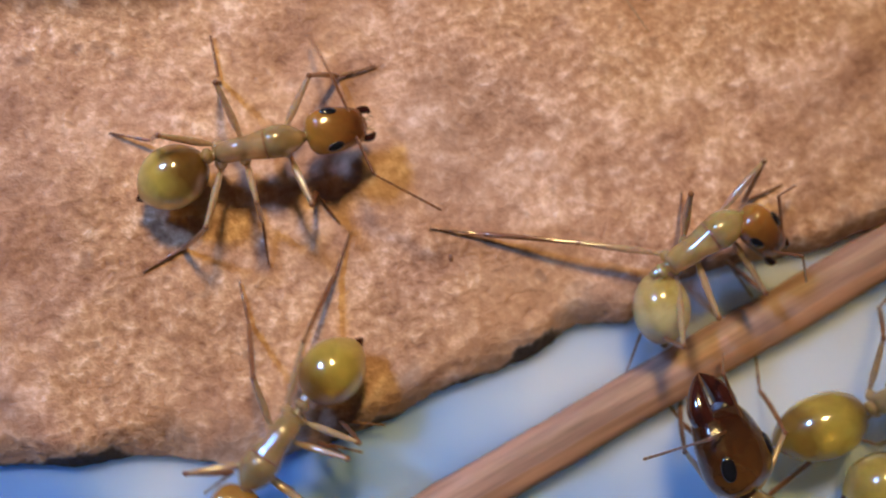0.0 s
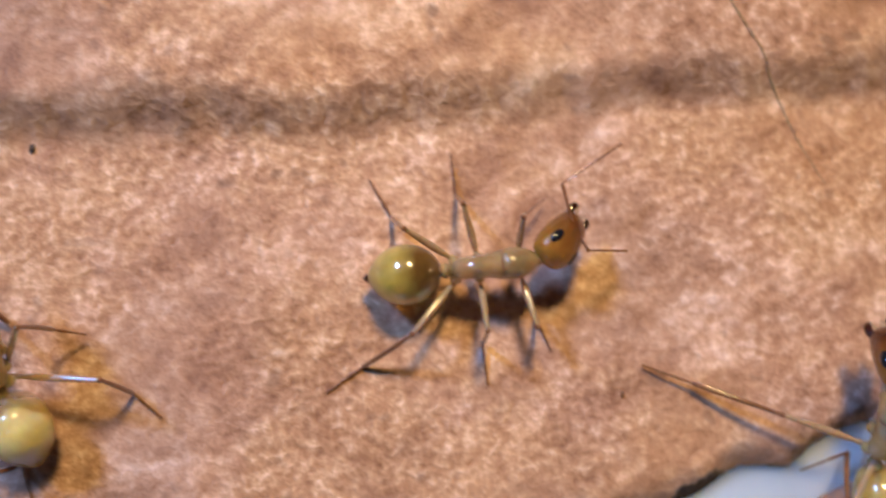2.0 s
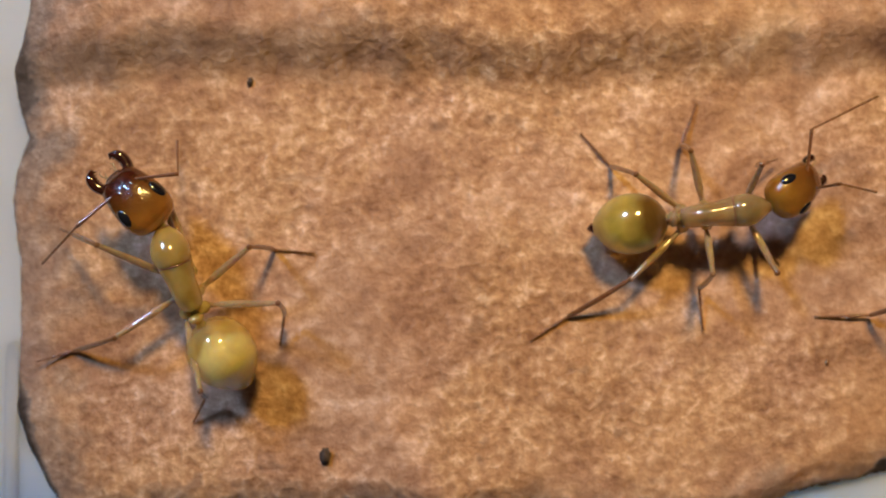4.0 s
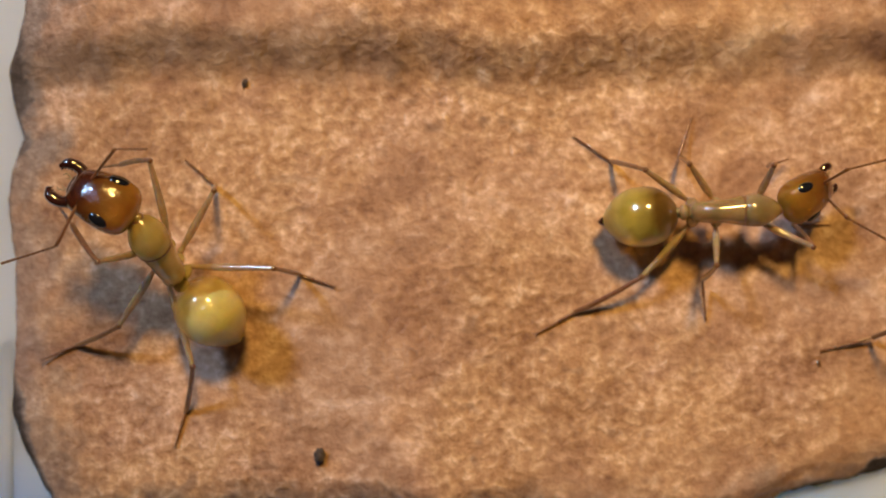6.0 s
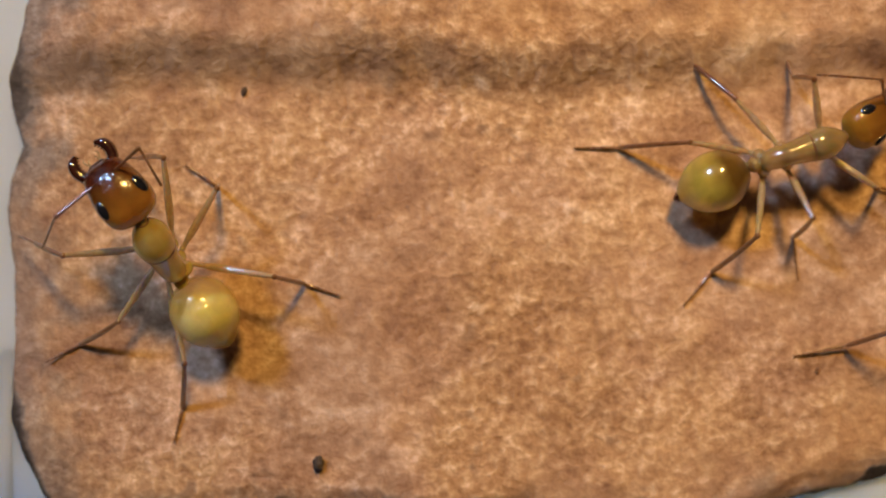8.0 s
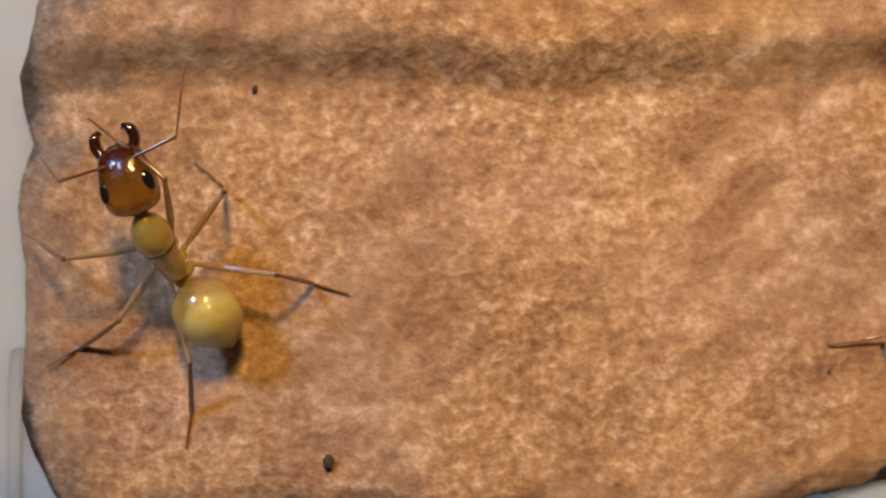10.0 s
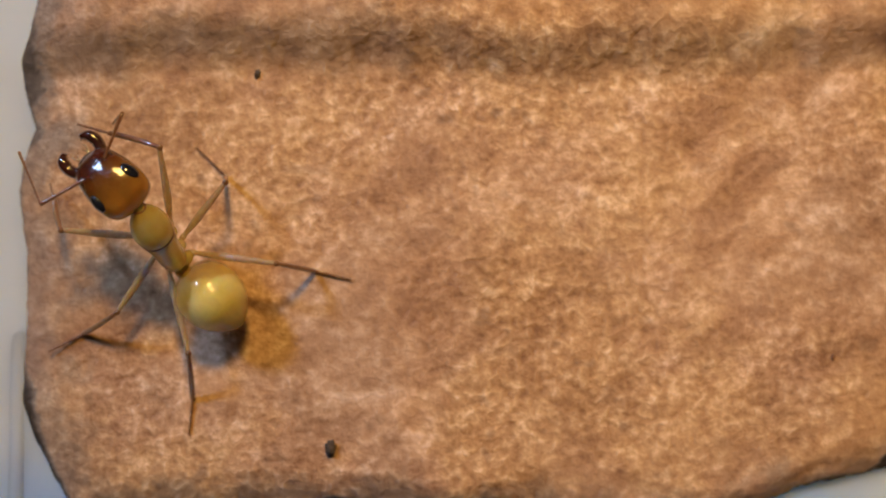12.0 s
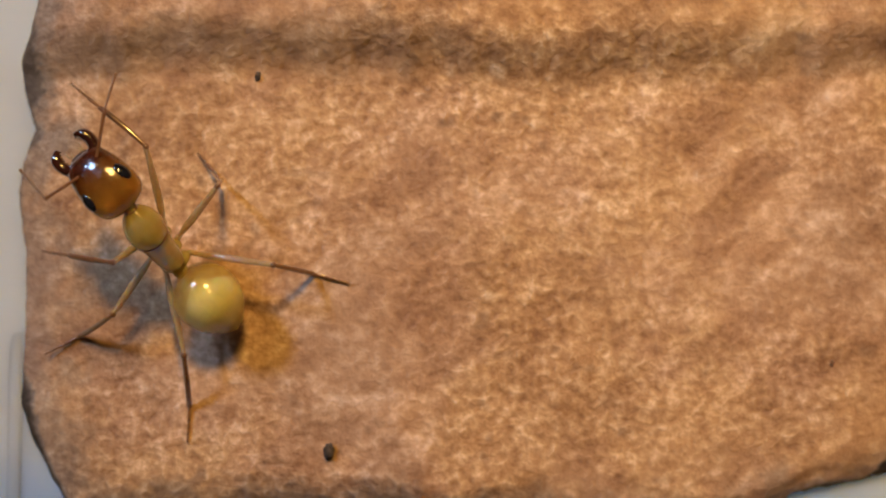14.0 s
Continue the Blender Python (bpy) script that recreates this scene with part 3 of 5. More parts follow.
            pts = [(0.88 + dx * j, 0.22 + dy * j, z) for dx, dy, z in ((0, 0, -0.06), (0.08, 0.05, -0.07), (0.18, 0.075, -0.08), (0.29, 0.045, -0.085), (0.37, -0.05, -0.09))]
            bm = tube([(x * n, s * y * w, z * n) for x, y, z in pts], [r * n * math.sqrt(j) for r in (0.09, 0.085, 0.085, 0.08, 0.03)], 10, 22)
            if self.jaws == "shut":
                bm.free()
                pts = [(0.84, 0.19, -0.04), (0.98, 0.20, -0.05), (1.12, 0.165, -0.06), (1.26, 0.10, -0.07), (1.38, 0.01, -0.08)]
                bm = tube([(x * n, s * y * w, z * n) for x, y, z in pts], [0.125 * n, 0.14 * n, 0.115 * n, 0.07 * n, 0.008], 14, 18)
            blade = catmull(pts, 21)
            for q in range(5 if self.jaws == "open" else 0):
                p = blade[10 + 2 * q]
                inward = np.array([-0.35, -1.0])
                r0 = (0.055 - 0.006 * q) * self.jaw
                tip = p[:2] + inward * (r0 + 0.055 * self.jaw)
                tube([(p[0] * n, s * p[1] * w, p[2] * n), ((p[0] + inward[0] * r0) * n, s * (p[1] + inward[1] * r0) * w, p[2] * n), (tip[0] * n, s * tip[1] * w, p[2] * n)], [0.035 * n, 0.022 * n, 0.003], 6, 5, bm=bm)
            part("mandible", bm, JAW, head, "dark toothed mandible")
            for far, wide, drop in ((1.16, 0.10, -0.16), (1.10, 0.05, -0.12)):
                palp = tube([(0.93 * n, s * 0.05 * w, -0.10 * n), ((far - 0.06) * n, s * (wide + 0.03) * w, -0.10 * n), (far * n, s * wide * w, drop * n)], [0.03, 0.026, 0.012], 6, 8)
                part("palp", palp, FEMUR, head, "thin pale palp")
            lobe = loft([(0.60 * n, s * 0.10 * w, 0.235 * n, 0.01, 0.01), (0.66 * n, s * 0.11 * w, 0.23 * n, 0.045 * w, 0.028 * n), (0.73 * n, s * 0.12 * w, 0.20 * n, 0.055 * w, 0.03 * n), (0.79 * n, s * 0.12 * w, 0.165 * n, 0.02 * w, 0.012 * n)], 10, 12)
            part("frontal_lobe", lobe, mat, head)
        clyp = loft([(0.72 * n, 0, 0.12 * n, 0.05 * w, 0.02), (0.80 * n, 0, 0.115 * n, 0.13 * w, 0.05), (0.92 * n, 0, 0.045 * n, 0.16 * w, 0.06), (0.99 * n, 0, -0.01 * n, 0.13 * w, 0.05), (1.01 * n, 0, -0.03 * n, 0.05 * w, 0.02)], 14, 16)
        part("clypeus", clyp, mat, head)
        self.parts["head"] = head

    def make_gaster(self, mat, n, wide):
        r = wide / 2
        st = [(-0.02, 0, -0.06, 0.07, 0.07), (-0.06, 0, -0.045, 0.38, 0.39), (-0.15, 0, -0.01, 0.69, 0.69), (-0.29, 0, 0.015, 0.92, 0.91), (-0.46, 0, 0.02, 1.0, 0.98), (-0.63, 0, 0.01, 0.95, 0.93), (-0.78, 0, -0.01, 0.77, 0.75), (-0.89, 0, -0.03, 0.50, 0.48), (-0.96, 0, -0.05, 0.24, 0.22), (-0.99, 0, -0.05, 0.06, 0.06)]
        g = part("gaster", loft([(x * n, 0, z * n, a * r, h * r) for x, y, z, a, h in st], 64, 40, bm=None), mat, self.root)
        if self.filling is not None:
            st = [(-0.22, 0, 0.0, 0.04, 0.04), (-0.26, 0, 0.0, 0.28, 0.34), (-0.35, 0, 0.01, 0.50, 0.60), (-0.48, 0, 0.02, 0.86, 0.90), (-0.64, 0, 0.01, 0.89, 0.89), (-0.78, 0, -0.01, 0.71, 0.70), (-0.87, 0, -0.04, 0.32, 0.34), (-0.92, 0, -0.05, 0.05, 0.05)]
            part("filling", loft([(x * n, 0, z * n, a * r, h * r) for x, y, z, a, h in st], 36, 28), self.filling, g, "cream mass seen through the shell")
        if self.tip:
            part("gaster_tip", loft([(-0.93 * n, 0, -0.03 * n, 0.12 * r, 0.12 * r), (-0.97 * n, 0, -0.045 * n, 0.18 * r, 0.16 * r), (-1.02 * n, 0, -0.05 * n, 0.11 * r, 0.1 * r), (-1.05 * n, 0, -0.05 * n, 0.03 * r, 0.03 * r)], 10, 12), JAW, g, "dark tip of the gaster")
        self.parts["gaster"] = g

    def make_limbs(self, head):
        for leg in "fmh":
            a, b, c = (v * self.leg_scale for v in self.legs[leg])
            for side, s in SIDES:
                femur = part("leg", tube([(0, 0, 0), (0.07 * a, 0, 0), (0.12 * a, 0, 0.0), (0.36 * a, 0, 0.03), (0.7 * a, 0, 0.03), (0.93 * a, 0, 0.01), (a, 0, 0)], [0.07, 0.115, 0.085, 0.14, 0.118, 0.088, 0.08], 12, 28), FEMUR, self.root, "pale upper leg")
                part("knee", tube([(a - 0.10, 0, 0.01), (a - 0.03, 0, 0.02), (a + 0.05, 0, 0.015), (a + 0.10, 0, 0)], [0.05, 0.108, 0.10, 0.04], 12, 10), TIBIA, femur, "small dark knee")
                bm = tube([(0.0, 0, 0), (0.1, 0, 0.02), (0.4 * b, 0, 0.025 * b), (0.8 * b, 0, 0.015 * b), (0.97 * b, 0, 0), (b, 0, 0)], [0.07, 0.078, 0.098, 0.102, 0.09, 0.05], 10, 24)
                for sgn in (-1, 1):
                    tube([(0.96 * b, sgn * 0.04, -0.03), (1.04 * b, sgn * 0.10, -0.08)], [0.02, 0.004], 5, 4, bm=bm)
                shin = part("tibia", bm, TIBIA, femur, "brown lower leg")
                bm, x = bmesh.new(), 0.0
                for share, r in ((0.46, 0.062), (0.18, 0.054), (0.13, 0.05), (0.09, 0.046), (0.14, 0.044)):
                    tube([(x, 0, 0), (x + 0.15 * share * c, 0, 0.012), (x + 0.8 * share * c, 0, 0.008), (x + share * c, 0, 0)], [r * 0.6, r * 0.82, r, r * 0.55], 8, 8, bm=bm)
                    x += share * c
                for sgn in (-1, 1):
                    tube([(c - 0.02, 0, 0.0), (c + 0.05, sgn * 0.04, 0.02), (c + 0.09, sgn * 0.08, -0.02)], [0.025, 0.018, 0.004], 5, 6, bm=bm)
                foot = part("foot", bm, FOOT, femur, "thin jointed foot with two claws")
                self.parts[side + leg] = (femur, shin, foot, a, b, c)
        a, b = 1.75 * head / 2.4, 3.0 * head / 2.4
        for side, s in SIDES:
            scape = part("antenna", tube([(0, 0, 0), (0.1 * a, 0, 0), (0.6 * a, 0, 0), (a, 0, 0)], [0.06, 0.052, 0.058, 0.072], 8, 14), TIBIA, self.root, "slender brown antenna")
            beads = [(q / 44, (0.044 + 0.012 * q / 44) * (0.72 if q % 4 == 0 else 1.0)) for q in range(45)]
            bm = tube([(u * b, 0, 0) for u, r in beads[:-1]] + [(b, 0, 0)], [r for u, r in beads[:-1]] + [0.008], 7, 133)
            whip = part("funiculus", bm, TIBIA, scape)
            self.parts[side + "a"] = (scape, whip, a, b)

    # -- poses
    def sample(self, key, t):
        rows = self.way[key]
        ts = [r[0] for r in rows]
        return [float(np.interp(t, ts, [r[i] for r in rows])) for i in range(1, len(rows[0]))]

    @staticmethod
    def aim(p, q):
        """A pose at p whose x points to q."""
        m = (q - p).normalized().to_track_quat("X", "Z").to_matrix().to_4x4()
        m.translation = p * MM
        return m

    def bend(self, base, goal, a, b, pole):
        """Two rigid links from base towards goal: their matrices, the second in the first's space."""
        d = goal - base
        reach = min(max(d.length, abs(a - b) + 0.05), a + b - 0.02)
        ahead = d.normalized()
        side = (pole - ahead * pole.dot(ahead)).normalized()
        c = (a * a + reach * reach - b * b) / (2 * a * reach)
        knee = base + ahead * (a * c) + side * (a * math.sqrt(max(0, 1 - c * c)))
        tip = base + ahead * reach

        def along(p, q):
            x = (q - p).normalized()
            up = side if abs(x.dot(side)) < 0.97 else ahead
            y = up.cross(x).normalized()
            m = Matrix((x, y, x.cross(y))).transposed().to_4x4()
            m.translation = p * MM
            return m

        first, second = along(base, knee), along(knee, tip)
        return first, first.inverted() @ second

    def poses(self, t):
        x, y, z, yaw, pitch = self.sample("spine", t)
        base = pose(x * MM, y * MM, self.ground * MM, 0, 0, yaw)
        back = base.inverted()
        h = z - self.ground
        trunk = pose(0, 0, h * MM, 0, -pitch, 0)
        out = {self.root: base, self.parts["trunk"]: trunk}
        hyaw, hpitch = self.sample("head", t)
        neck = trunk @ Vector((self.trunk * MM, 0, -0.08 * MM))
        head = pose(*neck, self.sample("roll", t)[0] if "roll" in self.way else 0, -hpitch, hyaw - yaw)
        out[self.parts["head"]] = head
        gyaw, gpitch = self.sample("gaster", t)
        out[self.parts["gaster"]] = pose(*(trunk @ Vector((-self.waist * MM, 0, -0.14 * MM))), 0, -gpitch, gyaw - yaw)
        k = self.trunk / 3.5
        for leg in "fmh":
            for side, s in SIDES:
                femur, shin, foot, a, b, c = self.parts[side + leg]
                u, hy, hz = self.hips[leg]
                hip = trunk @ (Vector((u * self.trunk, s * hy * 1.15 * k, (hz - 0.2) * k)) * MM) / MM
                toe = back @ (Vector(self.sample(side + leg, t)) * MM) / MM
                toe.z += 0.05
                hints = self.way.get(side + leg + "k")
                if hints and t >= hints[0][0] - 0.3:
                    knee = hip + (back @ (Vector(self.sample(side + leg + "k", t)) * MM) / MM - hip).normalized() * a
                    ahead = Vector((toe.x - knee.x, toe.y - knee.y, 0)).normalized()
                    if leg == "f" and self.hips is REARED_HIPS:
                        ankle = knee + (toe - knee).normalized() * b
                    else:
                        fall = min(max(knee.z - 0.1, 0.0), 0.98 * b)
                        ankle = knee + ahead * math.sqrt(b * b - fall * fall) - Vector((0, 0, fall))
                        outward = Vector((toe.x - ankle.x, toe.y - ankle.y, 0)) + ahead * 0.9
                        toe = ankle + (outward if outward.dot(ahead) > 0.2 else ahead).normalized() * c + Vector((0, 0, 0.05 - ankle.z))
                    up = Vector((0, 0, 1)) + (knee - (hip + ankle) * 0.5)
                    first, second = self.bend(hip, ankle, a, b, up if (knee - (hip + ankle) * 0.5).length < 0.05 else knee - (hip + ankle) * 0.5)
                else:
                    flat = Vector((toe.x - hip.x, toe.y - hip.y, 0)).normalized()
                    pole = Vector({"f": (-0.7 * self.knees, s * (0.25 + 1.8 * self.knees), 1.0 - 0.5 * self.knees), "m": (-self.knees, s * 0.25, 1.0), "h": (0.0, s * 0.25, 1.0)}[leg]) + flat * 0.1
                    inward = Vector((hip.x - toe.x, hip.y - toe.y, 0))
                    inward = inward.normalized() * min(c * 0.98, max(inward.length * 0.6, 0.35 * c))
                    ankle = toe + inward + Vector((0, 0, math.sqrt(max(c * c - inward.length_squared, 0.0)) * 0.6))
                    first, second = self.bend(hip, ankle, a, b, pole)
                third = self.aim((first @ second @ Vector((b * MM, 0, 0))) / MM, toe)
                out[femur], out[shin], out[foot] = first, second, first.inverted() @ third
        n = self.head_len
        for side, s in SIDES:
            scape, whip, a, b = self.parts[side + "a"]
            sock = head @ (Vector((0.74 * n, s * 0.15 * n, 0.17 * n)) * MM) / MM
            if side + "a" in self.way:
                elbow = back @ (Vector(self.sample(side + "a", t)) * MM) / MM
                tip = back @ (Vector(self.sample(side + "t", t)) * MM) / MM
            else:
                elbow = head @ (Vector((1.3 * n, s * 0.6 * n, 0.35 * n)) * MM) / MM
                tip = head @ (Vector((2.2 * n, s * 0.5 * n, -0.2 * n)) * MM) / MM
            flat = math.hypot(elbow.x - sock.x, elbow.y - sock.y)
            elbow.z = sock.z + math.sqrt(max(a * a - flat * flat, 0.01))
            d1 = (elbow - sock).normalized()
            joint = sock + d1 * a
            flat = math.hypot(tip.x - joint.x, tip.y - joint.y)
            tip.z = max(0.12, joint.z - math.sqrt(max(b * b - flat * flat, 0.01)))
            d2 = (tip - joint).normalized()
            m1 = d1.to_track_quat("X", "Z").to_matrix().to_4x4()
            m1.translation = sock * MM
            m2 = d2.to_track_quat("X", "Z").to_matrix().to_4x4()
            m2.translation = joint * MM
            out[scape], out[whip] = m1, m1.inverted() @ m2
        return out

    ground = 0.0

    def rest(self, t=0.0):
        for ob, m in self.poses(t).items():
            ob.matrix_basis = m


PALE_WAY = {
    "rfk": [(2, -8.66, 1.89, 1.3), (2.5, -7.94, 2.71, 1.3), (3, -9.64, 1.83, 1.3), (3.5, -8.94, 1.77, 1.3), (6, -9.17, 4.08, 3.8), (6.5, -8.33, 3.62, 4.15), (7, -8.34, 3.96, 3.8), (7.5, -8.88, 4.19, 3.8), (8, -8.61, 4.09, 3.8), (10.5, -8.76, 3.14, 5.05), (11, -7.44, 1.06, 5.05), (11.5, -9.57, 4.45, 3.8), (12.5, -8.76, 3.59, 4.3), (13.4, -9.42, 4.71, 3.8), (14, -9.69, 4.15, 3.8)],
    "lfk": [(3.5, -11.4, 1.19, 3.0), (6, -10.5, 0.49, 5.3), (6.5, -10.03, 1.41, 4.95), (7, -12.77, 0.82, 3.0), (7.5, -10.6, 0.72, 5.25), (8, -12.81, 0.96, 3.0), (10.5, -12.75, 0.77, 3.0), (11, -13.4, 1.3, 3.0), (11.5, -11.99, 0.88, 3.0), (12.5, -13.19, 1.58, 3.0), (13.4, -12.37, 1.53, 1.4), (14, -10.32, 0.18, 5.45)],
    "rmk": [(2, -6.16, 0.55, 4.1), (2.5, -4.9, 0.56, 3.2), (3, -5.79, 0.95, 2.7), (3.5, -5.58, 0.59, 2.85), (6, -7.12, 3.0, 2.65), (6.5, -6.88, 3.25, 2.65), (7, -6.97, 2.92, 2.55), (7.5, -7.06, 3.18, 2.7), (10.5, -7.24, 3.02, 2.6), (11, -7.22, 3.01, 2.6), (11.5, -7.28, 2.83, 2.6), (12.5, -7.28, 2.72, 2.55), (13.5, -7.16, 2.83, 3.15), (14, -7.37, 2.83, 3.05)],
    "lmk": [(3.5, -11.27, -2.39, 1.8), (6, -10.98, -2.1, 1.6), (6.5, -11.03, -1.79, 1.6), (7, -10.9, -1.65, 1.6), (7.5, -11.08, -1.98, 1.6), (10.5, -11.38, -1.65, 1.6), (11, -11.37, -1.71, 1.7), (11.5, -11.24, -1.67, 1.8), (12.5, -11.25, -1.83, 1.85), (13.5, -11.2, -1.7, 1.6), (14, -11.37, -1.77, 1.85)],
    "rhk": [(2, -4.46, -1.41, 2.3), (2.5, -3.94, -1.32, 2.35), (3, -5.65, -0.2, 4.1), (3.5, -5.03, -1.35, 3.45), (6, -5.25, 0.21, 2.5), (6.5, -5.03, 0.35, 3.05), (7, -5.05, 0.05, 2.55), (7.5, -5.24, 0.23, 2.45), (10.5, -5.3, 0.18, 2.4), (11, -5.31, 0.06, 2.4), (11.5, -5.3, -0.04, 2.4), (12.5, -5.31, 0.1, 2.4), (13.5, -5.25, -0.0, 2.45), (14, -5.41, 0.09, 2.35)],
    "lhk": [(3, -7.96, -3.97, 2.55), (3.5, -7.67, -4.09, 3.65), (6, -8.06, -3.43, 1.8), (6.5, -8.02, -3.33, 1.85), (7, -8.15, -3.45, 1.65), (7.5, -8.2, -3.3, 1.95), (10.5, -8.48, -3.42, 1.75), (11, -8.61, -3.4, 1.8), (11.5, -8.65, -3.32, 1.95), (12.5, -8.48, -3.45, 1.9), (13.5, -8.68, -3.52, 1.6), (14, -8.7, -3.53, 1.7)],
    "roll": [(0, 0), (2, 50), (3, 45), (3.5, 8), (6, 12), (6.5, 0), (7, 18), (7.5, 8), (8, 6), (10.5, 0), (14, 0)],
    "spine": [(0, -9.43, -2.01, 1.85, -4, 8), (0.5, -8.55, -1.92, 1.85, 0, 8), (0.9, -8.45, -1.81, 1.85, 6, 8), (1.3, -8.86, -2.0, 1.85, 50, 8), (2, -7.55, -1.48, 1.85, 91.5, 40.2), (2.5, -7.23, -0.97, 1.85, 97.1, 17.1), (3, -7.82, -1.35, 1.85, 120.8, 8.7), (3.5, -8.09, -1.7, 1.85, 106.1, 6.8), (6, -8.56, -0.2, 1.85, 113.4, 46.3), (6.5, -8.32, -0.1, 1.85, 110.1, 29.9), (7, -8.5, 0.07, 1.85, 109, 52.6), (7.5, -8.72, -0.18, 1.85, 112.2, 43.7), (8, -8.51, 0.2, 1.85, 110, 54.1), (10.5, -8.9, 0.13, 1.85, 112.7, 46.2), (11, -9.01, 0.06, 1.85, 110.4, 48.4), (11.5, -8.92, -0.05, 1.85, 117.8, 47.2), (12.1, -8.93, -0.03, 1.85, 111.8, 52.8), (12.5, -9.03, -0.17, 1.85, 109.7, 42.7), (13, -8.96, -0.08, 1.85, 110.9, 39.3), (13.4, -8.88, 0.13, 1.85, 112, 55.2), (14, -8.99, 0.05, 1.85, 118.8, 49.6)],
    "head": [(0, 10, 0), (0.9, 5, 0), (1.3, 65, 0), (2, 118, 6), (2.5, 120, 6), (3, 151.3, 6), (3.5, 128.5, 6), (6, 152.5, 6), (6.5, 113, 6), (7, 125.4, 6), (7.5, 150.3, 6), (8, 127.5, 6), (10.5, 103.1, 6), (11, 106.9, 6), (11.5, 156.8, 6), (12.1, 132.6, 6), (12.5, 110.2, 6), (13, 103.4, 6), (13.4, 134.2, 6), (14, 134.3, 6)],
    "gaster": [(0, 0, 2), (0.9, 5, 2), (1.3, 45, 2), (2, 111.3, 2), (2.5, 116, 2), (3, 135.8, -9), (3.5, 125.5, -9), (6, 135.9, -9), (6.5, 125.7, -9), (7, 127.3, -9), (7.5, 139.5, -9), (8, 126.3, -9), (10.5, 127.9, -9), (11, 132.2, -9), (11.5, 140.9, -9), (12.1, 136.2, -9), (12.5, 137.2, -9), (13, 128.7, -9), (13.4, 128.5, -9), (14, 135, -9)],
    "lh": [(0.9, -12, 1.4, 0), (2, -7.13, -5.65, 0), (2.5, -9.37, -4.52, 0), (3, -8.79, -6.03, 0), (3.5, -8.98, -6.07, 0), (6, -9.08, -6.25, 0), (8, -9.12, -6.03, 0), (10.5, -8.99, -6.14, 0), (14, -8.98, -6.34, 0)],
    "rh": [(0.9, -11.6, -4.8, 0), (2, -2.31, -3.08, 0), (2.5, -2.29, -3.15, 0), (3, -4.85, 0.05, 0), (3.5, -5.88, -2.99, 0), (6, -3.21, -0.48, 0), (8, -3.12, -0.47, 0), (10.5, -3.15, -0.49, 0), (14, -3.16, -0.53, 0)],
    "lm": [(0.9, -8, 2.8, 0), (2, -10.69, -3.71, 0), (2.5, -12.03, -3.53, 0), (3, -13.76, -2.9, 0), (3.5, -14.27, -3.12, 0), (6, -14.2, -3.16, 0), (8, -14.2, -3.07, 0), (10.5, -14.16, -3.14, 0), (14, -14.16, -3.14, 0)],
    "rm": [(0.9, -7.6, -5.6, 0), (2, -4.9, 0.19, 0), (2.5, -4.97, 0.04, 0), (3, -5.16, -0.14, 0), (3.5, -4.95, 0.05, 0), (6, -8.62, 4.23, 0), (8, -8.6, 4.34, 0), (10.5, -8.63, 4.37, 0), (14, -8.66, 4.3, 0)],
    "lf": [(0.5, -1.2, 0.2, 0), (0.9, -1.6, 1.2, 0), (2, -12.19, -1.52, 0), (2.5, -12.35, -0.59, 0), (3, -13.71, 0.29, 0), (3.5, -13.57, 1.57, 0), (6, -12.28, 2.41, 3.5), (6.5, -12.62, 3.17, 4.4), (7, -14.4, 1.56, 0.75), (7.5, -12.18, 2.97, 3.7), (8, -14.45, 1.73, 0.75), (10.5, -14.58, 1.69, 0.6), (11, -14.25, 2.4, 0.6), (11.5, -13.44, 3.17, 1.15), (12.5, -14.06, 2.22, 0.6), (13.4, -13.65, 3.91, 3.05), (14, -12.97, 0.55, 3.75)],
    "rf": [(0.5, -0.9, -6.4, 0), (0.9, -2.6, -5.4, 0), (2, -7.76, 1.02, 0.5), (2.5, -8.17, 1.89, 0.5), (3, -9.16, 0.8, 0.5), (3.5, -8.71, 0.97, 0.5), (6, -11.21, 3.94, 1.35), (6.5, -9.35, 4.51, 1.3), (7, -10.05, 4.22, 1.25), (7.5, -10.81, 3.94, 1.2), (8, -10.38, 4.54, 1.3), (10.5, -11.8, 5.9, 5.15), (11, -9.14, 3.12, 3.3), (11.5, -11.82, 3.7, 1.5), (12.5, -11.12, 5.67, 4.8), (13.4, -11.48, 4.03, 1.35), (14, -12.11, 6.17, 3.55)],
    "ra": [(0.9, -2, -3, 2), (2, -6.6, 3.05, 5.21), (2.5, -7.06, 4.81, 4.22), (3, -8.9, 3.34, 2.59), (3.5, -8.02, 3.26, 3.1), (6, -9.78, 4.11, 5.8), (6.5, -7.27, 5.4, 4.13), (7, -9.0, 4.55, 6.3), (7.5, -10.1, 4.78, 5.22), (8, -8.84, 4.37, 6.32), (10.5, -7.48, 5.23, 4.91), (11, -8.51, 5.07, 5.03), (11.5, -10.2, 4.08, 5.5), (12.1, -10.0, 5.42, 5.19), (12.5, -8.03, 5.11, 4.76), (13, -8.08, 5.14, 4.62), (13.4, -9.5, 4.62, 5.98), (14, -10.67, 5.47, 5.07)],
